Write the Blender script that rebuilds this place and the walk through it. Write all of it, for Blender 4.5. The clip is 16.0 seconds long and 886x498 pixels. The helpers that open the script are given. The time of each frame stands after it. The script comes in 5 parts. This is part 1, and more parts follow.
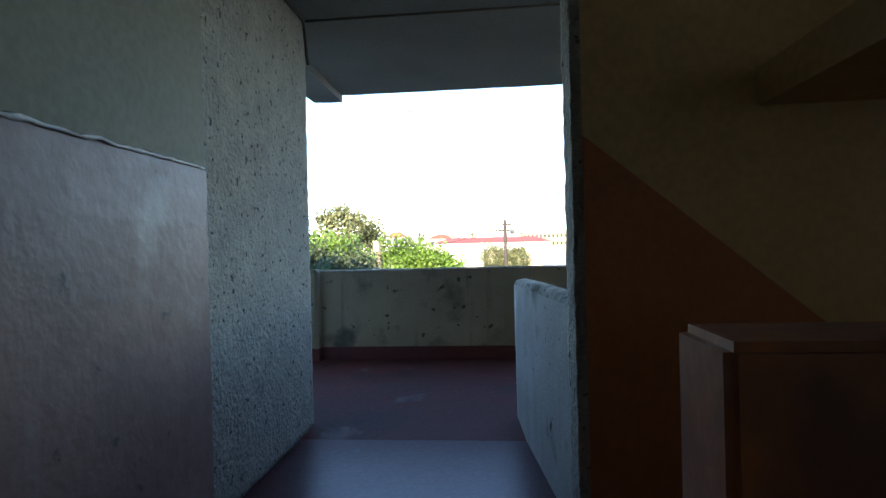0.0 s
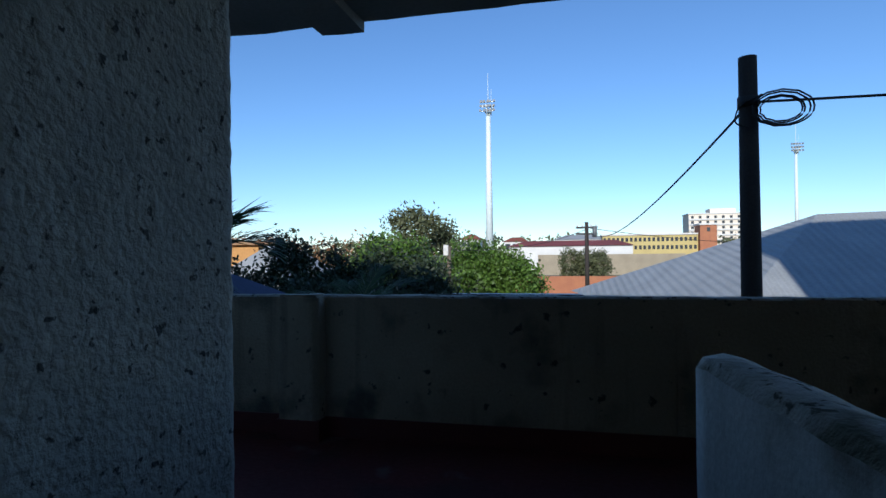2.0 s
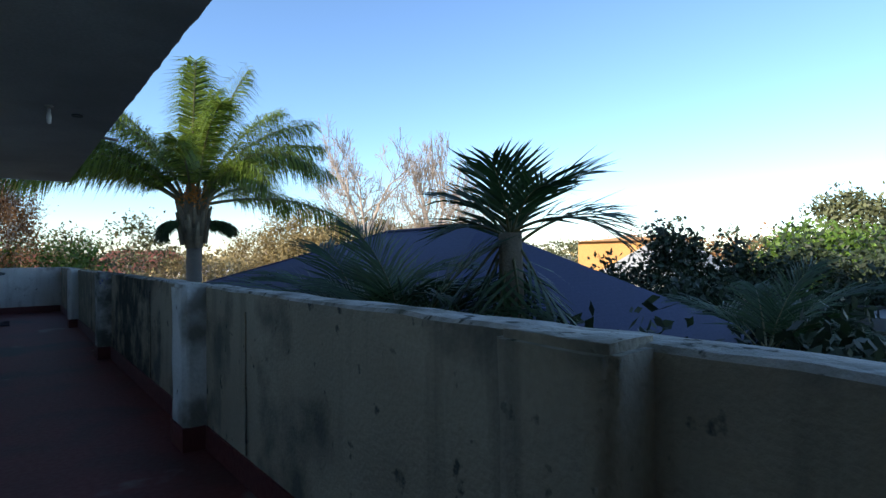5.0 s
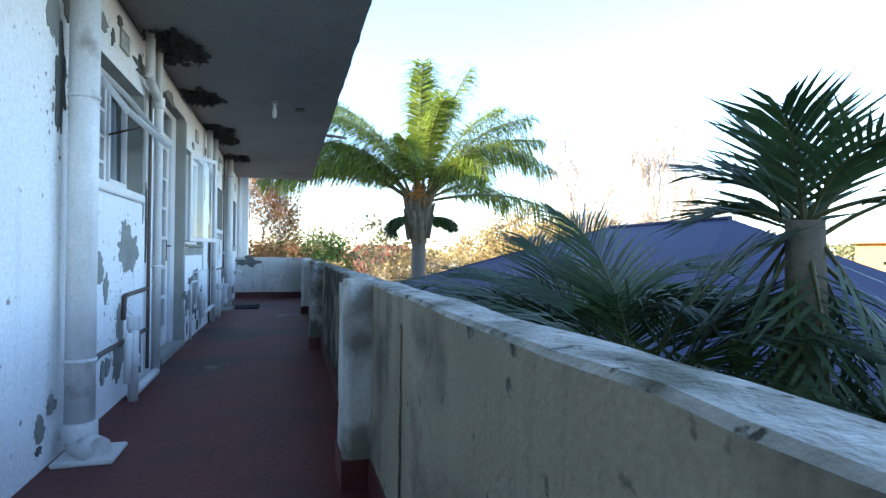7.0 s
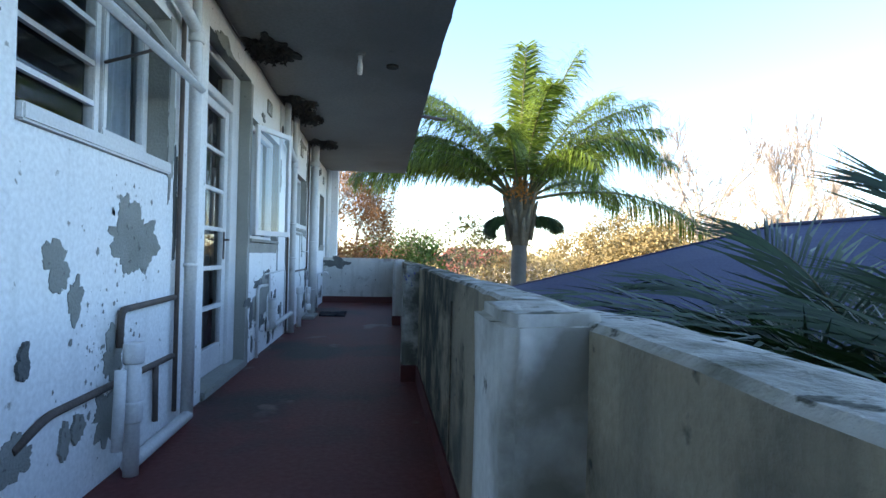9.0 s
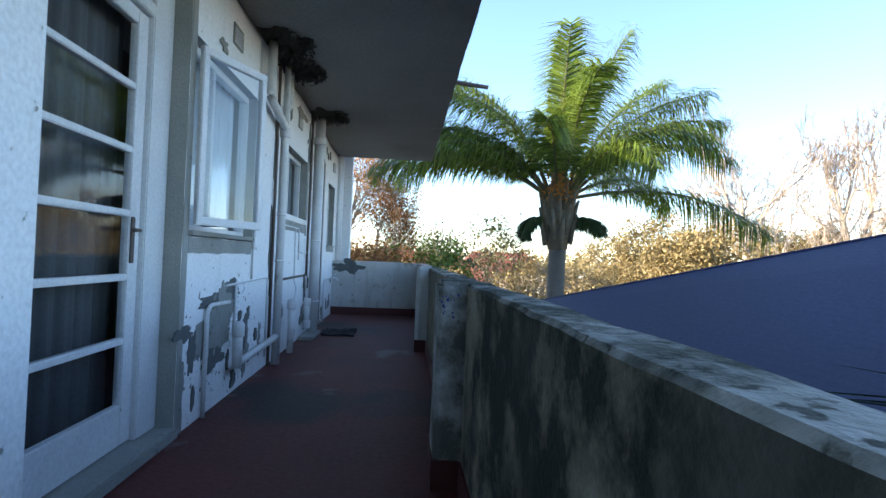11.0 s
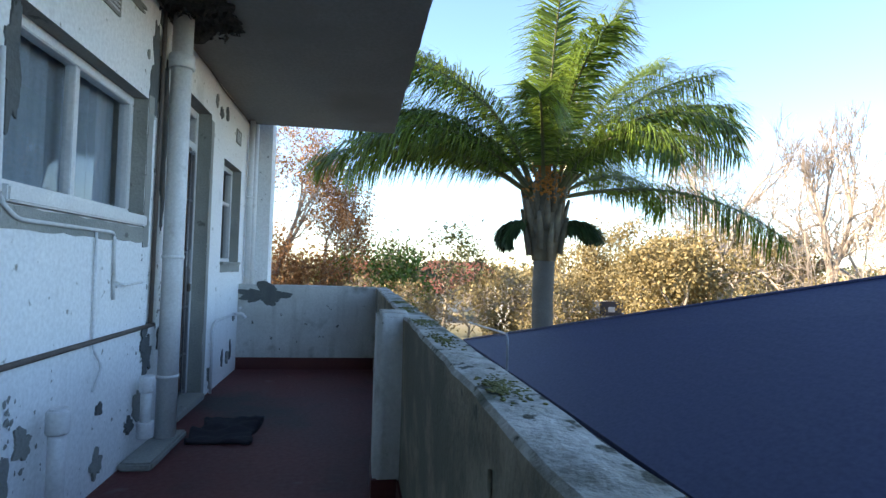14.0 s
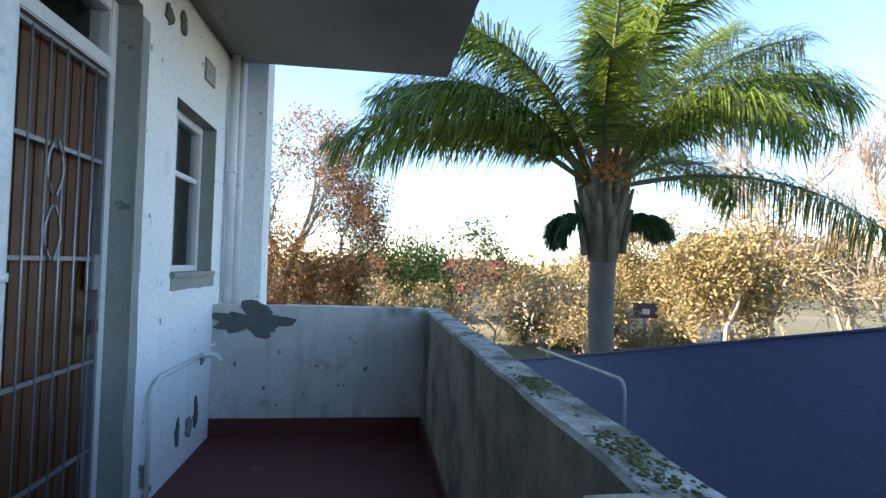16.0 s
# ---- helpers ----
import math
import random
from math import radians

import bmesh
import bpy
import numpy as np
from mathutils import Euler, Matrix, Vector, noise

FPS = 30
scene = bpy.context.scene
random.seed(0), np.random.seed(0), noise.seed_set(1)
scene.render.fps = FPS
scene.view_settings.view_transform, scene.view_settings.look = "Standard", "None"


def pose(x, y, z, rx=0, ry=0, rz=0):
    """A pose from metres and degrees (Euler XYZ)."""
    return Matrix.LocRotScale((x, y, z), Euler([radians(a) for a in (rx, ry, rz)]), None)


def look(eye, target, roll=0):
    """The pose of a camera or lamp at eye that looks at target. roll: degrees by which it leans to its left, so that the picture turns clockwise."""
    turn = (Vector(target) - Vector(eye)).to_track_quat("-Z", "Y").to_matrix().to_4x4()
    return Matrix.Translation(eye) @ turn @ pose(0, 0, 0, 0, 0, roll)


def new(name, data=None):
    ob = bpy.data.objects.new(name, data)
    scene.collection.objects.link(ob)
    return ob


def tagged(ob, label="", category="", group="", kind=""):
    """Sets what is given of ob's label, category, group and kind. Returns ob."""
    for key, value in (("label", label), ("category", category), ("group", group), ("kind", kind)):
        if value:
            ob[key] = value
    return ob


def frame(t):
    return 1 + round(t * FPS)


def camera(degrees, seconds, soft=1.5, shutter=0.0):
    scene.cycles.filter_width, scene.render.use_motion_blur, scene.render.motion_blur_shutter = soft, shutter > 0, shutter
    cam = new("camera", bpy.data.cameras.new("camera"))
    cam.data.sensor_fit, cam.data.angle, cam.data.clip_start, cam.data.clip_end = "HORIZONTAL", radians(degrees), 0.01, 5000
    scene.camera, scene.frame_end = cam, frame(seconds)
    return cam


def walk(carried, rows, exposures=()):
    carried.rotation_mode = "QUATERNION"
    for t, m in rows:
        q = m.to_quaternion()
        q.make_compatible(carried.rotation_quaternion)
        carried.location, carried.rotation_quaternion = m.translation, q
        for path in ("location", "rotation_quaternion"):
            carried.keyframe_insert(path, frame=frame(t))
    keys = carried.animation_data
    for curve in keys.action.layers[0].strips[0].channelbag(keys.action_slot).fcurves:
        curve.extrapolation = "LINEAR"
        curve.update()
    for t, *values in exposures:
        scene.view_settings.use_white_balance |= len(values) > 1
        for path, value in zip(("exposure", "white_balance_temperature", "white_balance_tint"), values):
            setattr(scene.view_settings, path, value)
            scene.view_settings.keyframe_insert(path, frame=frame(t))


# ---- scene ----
cam = camera(77.0, 16.0)
PATH = [
    (0, (0.92, 0.055, 1.182), (0.735, 2.046, 1.18), -1.4),
    (0.5, (0.858, 0.644, 1.209), (0.644, 2.632, 1.209), -1.3),
    (1, (0.795, 1.275, 1.203), (0.559, 3.261, 1.205), -1.1),
    (1.5, (0.73, 1.878, 1.237), (0.4, 3.85, 1.246), -1.0),
    (2, (0.688, 2.412, 1.263), (0.238, 4.36, 1.275), -0.7),
    (2.5, (0.629, 2.898, 1.273), (0.053, 4.813, 1.291), -0.5),
    (3, (0.412, 3.555, 1.252), (-0.329, 5.413, 1.279), -0.2),
    (3.5, (0.158, 4.211, 1.183), (-0.785, 5.975, 1.227), -0.5),
    (4, (-0.065, 4.601, 1.133), (-1.236, 6.222, 1.187), -0.1),
    (4.5, (-0.262, 4.89, 1.125), (-1.658, 6.321, 1.175), 0.5),
    (5, (-0.41, 5.055, 1.145), (-1.985, 6.288, 1.166), -0.7),
    (7.5, (-1.681, 5.669, 1.1), (-3.633, 6.101, 1.12), 1.0),
    (8, (-2.148, 5.683, 1.067), (-4.116, 6.038, 1.089), 0.9),
    (8.5, (-2.62, 5.67, 1.076), (-4.601, 5.947, 1.091), 1.4),
    (9, (-3.096, 5.674, 1.077), (-5.083, 5.894, 1.1), 1.3),
    (11.5, (-5.781, 5.696, 1.107), (-7.776, 5.835, 1.14), 2.4),
    (12, (-6.396, 5.703, 1.14), (-8.389, 5.856, 1.182), 2.1),
    (12.5, (-7.033, 5.691, 1.168), (-9.022, 5.894, 1.218), 1.8),
    (13, (-7.608, 5.714, 1.178), (-9.59, 5.976, 1.235), 1.5),
    (13.5, (-8.209, 5.702, 1.24), (-10.188, 5.985, 1.296), 1.5),
    (14, (-8.718, 5.745, 1.227), (-10.693, 6.053, 1.296), 1.7),
    (14.5, (-9.35, 5.671, 1.254), (-11.321, 6.004, 1.318), 1.4),
    (15, (-9.898, 5.675, 1.26), (-11.871, 5.996, 1.331), 1.4),
    (15.5, (-10.506, 5.61, 1.288), (-12.481, 5.918, 1.357), 1.6),
    (16, (-11.094, 5.563, 1.319), (-13.076, 5.823, 1.377), 1.7),
]
EXPOSURES = [(0.0, 2.45, 7500, 10), (0.3, 2.65, 7400, 10), (0.5, 2.75, 7300, 10), (0.8, 1.9, 6500, 10), (1.0, 0.6, 6200, 10), (1.5, 0.1, 6000, 9), (2.5, -0.35, 5600, 9), (3.5, -0.65, 5500, 9), (4.3, -0.35, 5800, 9), (5.0, 1.0, 6900, 10), (7.5, 2.65, 7700, 12), (9.0, 2.3, 7700, 12), (11.5, 2.0, 7600, 12), (14.0, 1.97, 7800, 12), (16.0, 2.02, 7900, 12)]
walk(cam, [(t, look(eye, target, roll)) for t, eye, target, roll in PATH], EXPOSURES)

# ---- daylight: low winter sun behind the building ----
SUN_TO = Vector((-0.02, -1.0, 0.5)).normalized()
world = bpy.data.worlds.new("world")
scene.world = world
world.use_nodes = True
wn = world.node_tree
sky = wn.nodes.new("ShaderNodeTexSky")
sky.sky_type = "NISHITA"
sky.sun_disc = False
sky.sun_elevation = math.asin(SUN_TO.z)
sky.sun_rotation = math.atan2(SUN_TO.x, SUN_TO.y)
sky.air_density, sky.dust_density, sky.ozone_density = 1.0, 0.05, 6.0
wn.links.new(sky.outputs[0], wn.nodes["Background"].inputs[0])
wn.nodes["Background"].inputs[1].default_value = 0.15
sun = new("sun", bpy.data.lights.new("sun", "SUN"))
sun.data.energy, sun.data.angle, sun.data.color = 5.0, radians(0.5), (1.0, 0.93, 0.82)
sun.matrix_world = Matrix.Translation((0, -30, 40)) @ (-SUN_TO).to_track_quat("-Z", "Y").to_matrix().to_4x4()


# ---- materials ----
def material(name, base, other, scale=3.0, rough=0.7, bump=0.2, fine=60.0, stain=None, stain_scale=1.2, stain_at=0.62,
             metal=0.0, streak=0.0, spot=None, spot_scale=14.0, spot_at=0.68, depth=0.01, coat=0.0, transl=0.0, island=0.0):
    """Two-scale colour variation, optional stains, spots and downward streaks, and a fine relief."""
    m = bpy.data.materials.new(name)
    m.use_nodes = True
    n, l = m.node_tree.nodes, m.node_tree.links
    bs = n["Principled BSDF"]
    tc = n.new("ShaderNodeTexCoord")

    def noise_at(sc, detail=6.0, squash=None):
        t = n.new("ShaderNodeTexNoise")
        t.inputs["Scale"].default_value = sc
        t.inputs["Detail"].default_value = detail
        if squash:
            mp = n.new("ShaderNodeMapping")
            mp.inputs["Scale"].default_value = squash
            l.new(tc.outputs["Object"], mp.inputs[0])
            l.new(mp.outputs[0], t.inputs["Vector"])
        else:
            l.new(tc.outputs["Object"], t.inputs["Vector"])
        return t.outputs["Fac"]

    def ramp(fac, a, b):
        r = n.new("ShaderNodeMapRange")
        r.inputs["From Min"].default_value, r.inputs["From Max"].default_value = a, b
        l.new(fac, r.inputs["Value"])
        return r.outputs[0]

    def blend(fac, a, b):
        x = n.new("ShaderNodeMix")
        x.data_type = "RGBA"
        l.new(fac, x.inputs["Factor"])
        for sock, v in ((x.inputs["A"], a), (x.inputs["B"], b)):
            if isinstance(v, tuple):
                sock.default_value = (*v, 1)
            else:
                l.new(v, sock)
        return x.outputs["Result"]

    colour = blend(ramp(noise_at(scale), 0.3, 0.7), base, other)
    grain = noise_at(fine, 4.0)
    colour = blend(ramp(grain, 0.35, 1.3), colour, tuple(0.55 * c for c in base))
    if stain:
        colour = blend(ramp(noise_at(stain_scale, 8.0), stain_at, stain_at + 0.13), colour, stain)
    if streak:
        colour = blend(ramp(noise_at(2.2, 7.0, (4.0, 4.0, 0.35)), 0.56, 0.56 + 0.35 / streak), colour, stain or tuple(0.4 * c for c in base))
    if spot:
        colour = blend(ramp(noise_at(spot_scale, 5.0), spot_at, spot_at + 0.05), colour, spot)
    if island:
        g = n.new("ShaderNodeNewGeometry")
        hsv = n.new("ShaderNodeHueSaturation")
        r = n.new("ShaderNodeMapRange")
        r.inputs["To Min"].default_value, r.inputs["To Max"].default_value = 1 - island, 1 + island
        l.new(g.outputs["Random Per Island"], r.inputs["Value"])
        l.new(r.outputs[0], hsv.inputs["Value"])
        l.new(colour, hsv.inputs["Color"])
        colour = hsv.outputs[0]
    l.new(colour, bs.inputs["Base Color"])
    bs.inputs["Metallic"].default_value = metal
    rr = n.new("ShaderNodeMapRange")
    rr.inputs["To Min"].default_value, rr.inputs["To Max"].default_value = max(0.03, rough - 0.12), min(1, rough + 0.12)
    l.new(grain, rr.inputs["Value"])
    l.new(rr.outputs[0], bs.inputs["Roughness"])
    if coat:
        bs.inputs["Coat Weight"].default_value = coat
        bs.inputs["Coat Roughness"].default_value = 0.25
    if bump:
        b = n.new("ShaderNodeBump")
        b.inputs["Strength"].default_value = bump
        b.inputs["Distance"].default_value = depth
        mixh = n.new("ShaderNodeMath")
        mixh.operation = "ADD"
        l.new(grain, mixh.inputs[0])
        l.new(noise_at(max(fine / 8, 0.5), 5.0), mixh.inputs[1])
        l.new(mixh.outputs[0], b.inputs["Height"])
        l.new(b.outputs[0], bs.inputs["Normal"])
    if transl:
        tr = n.new("ShaderNodeBsdfTranslucent")
        l.new(colour, tr.inputs["Color"])
        ms = n.new("ShaderNodeMixShader")
        ms.inputs[0].default_value = transl
        l.new(bs.outputs[0], ms.inputs[1])
        l.new(tr.outputs[0], ms.inputs[2])
        l.new(ms.outputs[0], n["Material Output"].inputs["Surface"])
    return m


def ribbed(m, axis, period, height=0.02):
    """Adds the ribs of sheet roofing to a material as relief."""
    n, l = m.node_tree.nodes, m.node_tree.links
    w = n.new("ShaderNodeTexWave")
    w.bands_direction = axis
    w.inputs["Scale"].default_value = 0.314 / period
    t = n.new("ShaderNodeTexCoord")
    l.new(t.outputs["Object"], w.inputs["Vector"])
    b = n.new("ShaderNodeBump")
    b.inputs["Distance"].default_value = height
    b.inputs["Strength"].default_value = 0.8
    l.new(w.outputs["Fac"], b.inputs["Height"])
    old = n["Principled BSDF"].inputs["Normal"].links
    if old:
        l.new(old[0].from_socket, b.inputs["Normal"])
    l.new(b.outputs[0], n["Principled BSDF"].inputs["Normal"])
    return m


def glass(name, tint=(0.9, 0.95, 0.97)):
    m = bpy.data.materials.new(name)
    m.use_nodes = True
    n, l = m.node_tree.nodes, m.node_tree.links
    n.remove(n["Principled BSDF"])
    f = n.new("ShaderNodeFresnel")
    f.inputs[0].default_value = 1.5
    g = n.new("ShaderNodeBsdfGlossy")
    g.inputs["Roughness"].default_value = 0.02
    t = n.new("ShaderNodeBsdfTransparent")
    t.inputs[0].default_value = (*tint, 1)
    x = n.new("ShaderNodeMixShader")
    l.new(f.outputs[0], x.inputs[0])
    l.new(t.outputs[0], x.inputs[1])
    l.new(g.outputs[0], x.inputs[2])
    l.new(x.outputs[0], n["Material Output"].inputs["Surface"])
    return m


M_WALL = material("flaking_white_wall_paint", (0.90, 0.91, 0.90), (0.83, 0.85, 0.85), 1.6, 0.8, 0.16, 45, stain=(0.34, 0.34, 0.31), stain_scale=0.9, stain_at=0.64, streak=0.35, spot=(0.3, 0.3, 0.27), spot_scale=14, spot_at=0.665)
M_PLASTER = material("bare_grey_plaster", (0.30, 0.31, 0.29), (0.22, 0.23, 0.21), 5, 0.95, 0.6, 80, spot=(0.12, 0.12, 0.11), spot_scale=20, spot_at=0.64)
M_RENDER = material("grey_cement_reveal", (0.36, 0.36, 0.33), (0.26, 0.27, 0.25), 3, 0.95, 0.5, 70, spot=(0.15, 0.15, 0.14), spot_scale=12, spot_at=0.66)
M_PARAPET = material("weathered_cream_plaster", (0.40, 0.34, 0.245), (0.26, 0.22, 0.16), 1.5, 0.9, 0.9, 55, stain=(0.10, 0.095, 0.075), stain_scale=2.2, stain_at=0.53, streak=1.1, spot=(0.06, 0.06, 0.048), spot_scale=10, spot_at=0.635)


def dark_run(m, x0, x1, colour):
    """A run of darker colour along one stretch of the wall, with a ragged outline."""
    n, l = m.node_tree.nodes, m.node_tree.links
    tc = n.new("ShaderNodeTexCoord")
    sep = n.new("ShaderNodeSeparateXYZ")
    l.new(tc.outputs["Object"], sep.inputs[0])
    off = n.new("ShaderNodeMath")
    off.operation = "SUBTRACT"
    off.inputs[1].default_value = (x0 + x1) / 2
    l.new(sep.outputs["X"], off.inputs[0])
    dist = n.new("ShaderNodeMath")
    dist.operation = "ABSOLUTE"
    l.new(off.outputs[0], dist.inputs[0])
    near = n.new("ShaderNodeMapRange")
    near.inputs["From Min"].default_value, near.inputs["From Max"].default_value = abs(x1 - x0) * 0.62, abs(x1 - x0) * 0.1
    l.new(dist.outputs[0], near.inputs["Value"])
    tex = n.new("ShaderNodeTexNoise")
    tex.inputs["Scale"].default_value, tex.inputs["Detail"].default_value, tex.inputs["Roughness"].default_value = 3.2, 9.0, 0.68
    l.new(tc.outputs["Object"], tex.inputs["Vector"])
    add = n.new("ShaderNodeMath")
    add.operation = "MULTIPLY_ADD"
    add.inputs[1].default_value = 0.34
    l.new(near.outputs[0], add.inputs[0])
    l.new(tex.outputs["Fac"], add.inputs[2])
    cut = n.new("ShaderNodeMapRange")
    cut.inputs["From Min"].default_value, cut.inputs["From Max"].default_value = 0.66, 0.86
    l.new(add.outputs[0], cut.inputs["Value"])
    mix = n.new("ShaderNodeMix")
    mix.data_type = "RGBA"
    bs = n["Principled BSDF"]
    old = bs.inputs["Base Color"].links[0].from_socket
    l.new(cut.outputs[0], mix.inputs["Factor"])
    l.new(old, mix.inputs["A"])
    mix.inputs["B"].default_value = (*colour, 1)
    l.new(mix.outputs["Result"], bs.inputs["Base Color"])
    return m


# grey-brown run, darkest about its middle
dark_run(M_PARAPET, -14.5, -8.0, (0.145, 0.13, 0.095))
# black-green algal run
dark_run(M_PARAPET, -8.3, -5.0, (0.022, 0.026, 0.016))
M_PIER = material("washed_blue_grey_plaster", (0.64, 0.65, 0.63), (0.50, 0.50, 0.47), 2.2, 0.9, 0.4, 50, streak=0.7, stain=(0.2, 0.19, 0.16), stain_scale=2.4, stain_at=0.58, spot=(0.10, 0.10, 0.09), spot_scale=13, spot_at=0.675)
# dark grey run about the third pier
dark_run(M_PIER, -9.0, -7.2, (0.13, 0.13, 0.11))
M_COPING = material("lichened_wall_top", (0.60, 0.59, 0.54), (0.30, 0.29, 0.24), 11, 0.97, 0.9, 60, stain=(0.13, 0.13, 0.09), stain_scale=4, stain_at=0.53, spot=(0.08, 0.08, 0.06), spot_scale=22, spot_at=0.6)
# dark green algal run on the wall top
dark_run(M_COPING, -10.6, -4.6, (0.035, 0.04, 0.022))
M_LICHEN = material("yellow_green_moss", (0.17, 0.165, 0.05), (0.11, 0.115, 0.04), 18, 1.0, 1.0, 90)
M_RED = material("worn_red_floor_polish", (0.15, 0.028, 0.026), (0.10, 0.025, 0.025), 1.6, 0.66, 0.25, 30, stain=(0.035, 0.02, 0.02), stain_scale=0.9, stain_at=0.52, spot=(0.16, 0.10, 0.10), spot_scale=1.7, spot_at=0.63)
M_REDBAND = material("dark_red_painted_band", (0.13, 0.025, 0.022), (0.09, 0.02, 0.02), 2, 0.5, 0.2, 40)
M_LANDING = material("grey_landing_screed", (0.12, 0.04, 0.05), (0.09, 0.035, 0.045), 2, 0.34, 0.15, 35, spot=(0.09, 0.08, 0.09), spot_scale=5)
M_CEIL = material("dingy_painted_concrete", (0.30, 0.29, 0.27), (0.23, 0.225, 0.215), 0.9, 0.85, 0.2, 35, stain=(0.20, 0.19, 0.18), stain_scale=0.6, stain_at=0.58, spot=(0.14, 0.13, 0.12), spot_scale=3.5, spot_at=0.73)
M_MOULD_SHADE = material("black_mould_and_shade", (0.035, 0.032, 0.026), (0.08, 0.072, 0.06), 12, 1.0, 1.0, 70)
M_ROUGH = material("roughcast_plaster", (0.44, 0.42, 0.37), (0.32, 0.31, 0.28), 6, 0.95, 1.0, 34, spot=(0.07, 0.07, 0.065), spot_scale=26, spot_at=0.62, depth=0.02)
M_PINK = material("glossy_faded_pink_paint", (0.34, 0.19, 0.16), (0.25, 0.14, 0.125), 2, 0.45, 0.3, 18, stain=(0.42, 0.34, 0.30), stain_scale=1.6, stain_at=0.6, spot=(0.11, 0.08, 0.08), spot_scale=9, spot_at=0.67, streak=0.4)
M_CREAM = material("dull_cream_paint", (0.30, 0.28, 0.21), (0.25, 0.235, 0.18), 1.5, 0.7, 0.15, 30)
M_ORANGE = material("burnt_orange_paint", (0.46, 0.15, 0.05), (0.36, 0.11, 0.04), 2, 0.5, 0.15, 30, stain=(0.16, 0.06, 0.035), stain_scale=2.6, stain_at=0.5, spot=(0.06, 0.05, 0.045), spot_scale=7, spot_at=0.62)
M_DADO = material("worn_orange_brown_paint", (0.52, 0.19, 0.08), (0.42, 0.15, 0.065), 2, 0.55, 0.15, 30, spot=(0.06, 0.05, 0.045), spot_scale=6, spot_at=0.72)
M_OCHRE = material("ochre_brown_paint", (0.66, 0.45, 0.21), (0.56, 0.37, 0.17), 1.5, 0.6, 0.15, 30)
M_PIPE = material("grey_white_pipe_paint", (0.78, 0.79, 0.79), (0.66, 0.67, 0.67), 5, 0.5, 0.15, 60, streak=0.5, stain=(0.27, 0.25, 0.22), stain_scale=4, stain_at=0.64)
M_DARKPIPE = material("rusty_dark_pipe", (0.09, 0.075, 0.07), (0.15, 0.11, 0.09), 9, 0.75, 0.3, 80)
M_WHITE = material("white_window_paint", (0.74, 0.75, 0.75), (0.66, 0.67, 0.68), 4, 0.4, 0.08, 60, spot=(0.35, 0.34, 0.32), spot_scale=16, spot_at=0.72)
M_WOOD = material("varnished_brown_door_wood", (0.13, 0.045, 0.018), (0.085, 0.03, 0.013), 5, 0.42, 0.2, 70, streak=0.8)
M_STEEL = material("dull_grey_gate_steel", (0.34, 0.36, 0.38), (0.25, 0.26, 0.28), 8, 0.45, 0.1, 60, metal=0.6)
# the gloom of the unlit rooms is put into this near-black colour
M_DARK = material("near_black_room_gloom", (0.06, 0.06, 0.06), (0.045, 0.045, 0.045), 2, 0.9, 0.0, 20)
M_REFLECT_CLOTH = material("pale_reflection_cloth", (0.75, 0.78, 0.82), (0.65, 0.68, 0.72), 4, 0.9, 0.1, 60)
M_BLIND = material("dim_grey_blue_cloth", (0.30, 0.34, 0.38), (0.24, 0.28, 0.32), 2, 0.9, 0.1, 60)
M_DOORCLOTH = material("dim_brown_grey_cloth", (0.12, 0.12, 0.125), (0.095, 0.095, 0.1), 2, 0.9, 0.1, 60)
M_MAT = material("dark_blue_doormat", (0.035, 0.03, 0.04), (0.02, 0.02, 0.025), 9, 1.0, 0.9, 120, spot=(0.1, 0.09, 0.08), spot_scale=18, spot_at=0.68)
M_GLASS = glass("window_glass")
M_ROOF = ribbed(material("dark_blue_roof_sheet", (0.010, 0.018, 0.068), (0.009, 0.015, 0.056), 0.7, 0.65, 0.05, 25), "Z", 0.05, 0.0006)
M_GREYROOF = ribbed(material("grey_corrugated_sheet", (0.36, 0.37, 0.37), (0.28, 0.29, 0.29), 0.6, 0.6, 0.1, 12), "X", 0.35, 0.06)
M_TILE = ribbed(material("red_roof_tiles", (0.25, 0.07, 0.04), (0.17, 0.05, 0.035), 2, 0.85, 0.3, 12), "Z", 0.25, 0.05)
M_BROWNROOF = material("maroon_sheet_roof", (0.20, 0.05, 0.045), (0.15, 0.045, 0.04), 0.3, 0.7, 0.1, 5)
M_HOUSE = material("white_house_wall", (0.72, 0.70, 0.66), (0.62, 0.60, 0.56), 0.5, 0.85, 0.1, 8)
M_YELLOW = material("yellow_school_wall", (0.55, 0.43, 0.17), (0.48, 0.37, 0.15), 0.4, 0.85, 0.1, 6)
M_BRICK = material("orange_brick_wall", (0.42, 0.17, 0.08), (0.34, 0.13, 0.07), 1.2, 0.9, 0.2, 12)
M_STONE = material("beige_stone_wall", (0.36, 0.30, 0.21), (0.28, 0.23, 0.16), 0.6, 0.9, 0.3, 5)
M_FLATS = material("pale_tower_block_wall", (0.80, 0.70, 0.58), (0.72, 0.62, 0.50), 0.2, 0.85, 0.05, 4)
M_TAN = material("orange_house_wall", (0.55, 0.28, 0.09), (0.48, 0.24, 0.08), 0.5, 0.85, 0.1, 6)
M_PANE = material("dark_far_window", (0.05, 0.055, 0.06), (0.035, 0.04, 0.045), 3, 0.2, 0.0, 20)
M_MAST = material("pale_green_mast_paint", (0.72, 0.78, 0.75), (0.64, 0.70, 0.68), 1, 0.5, 0.05, 10)
M_LAMPHEAD = material("grey_floodlight_casing", (0.16, 0.17, 0.17), (0.1, 0.1, 0.1), 3, 0.4, 0.1, 30)
M_POLE = material("creosoted_pole_wood", (0.045, 0.035, 0.028), (0.03, 0.024, 0.02), 5, 0.9, 0.5, 40)
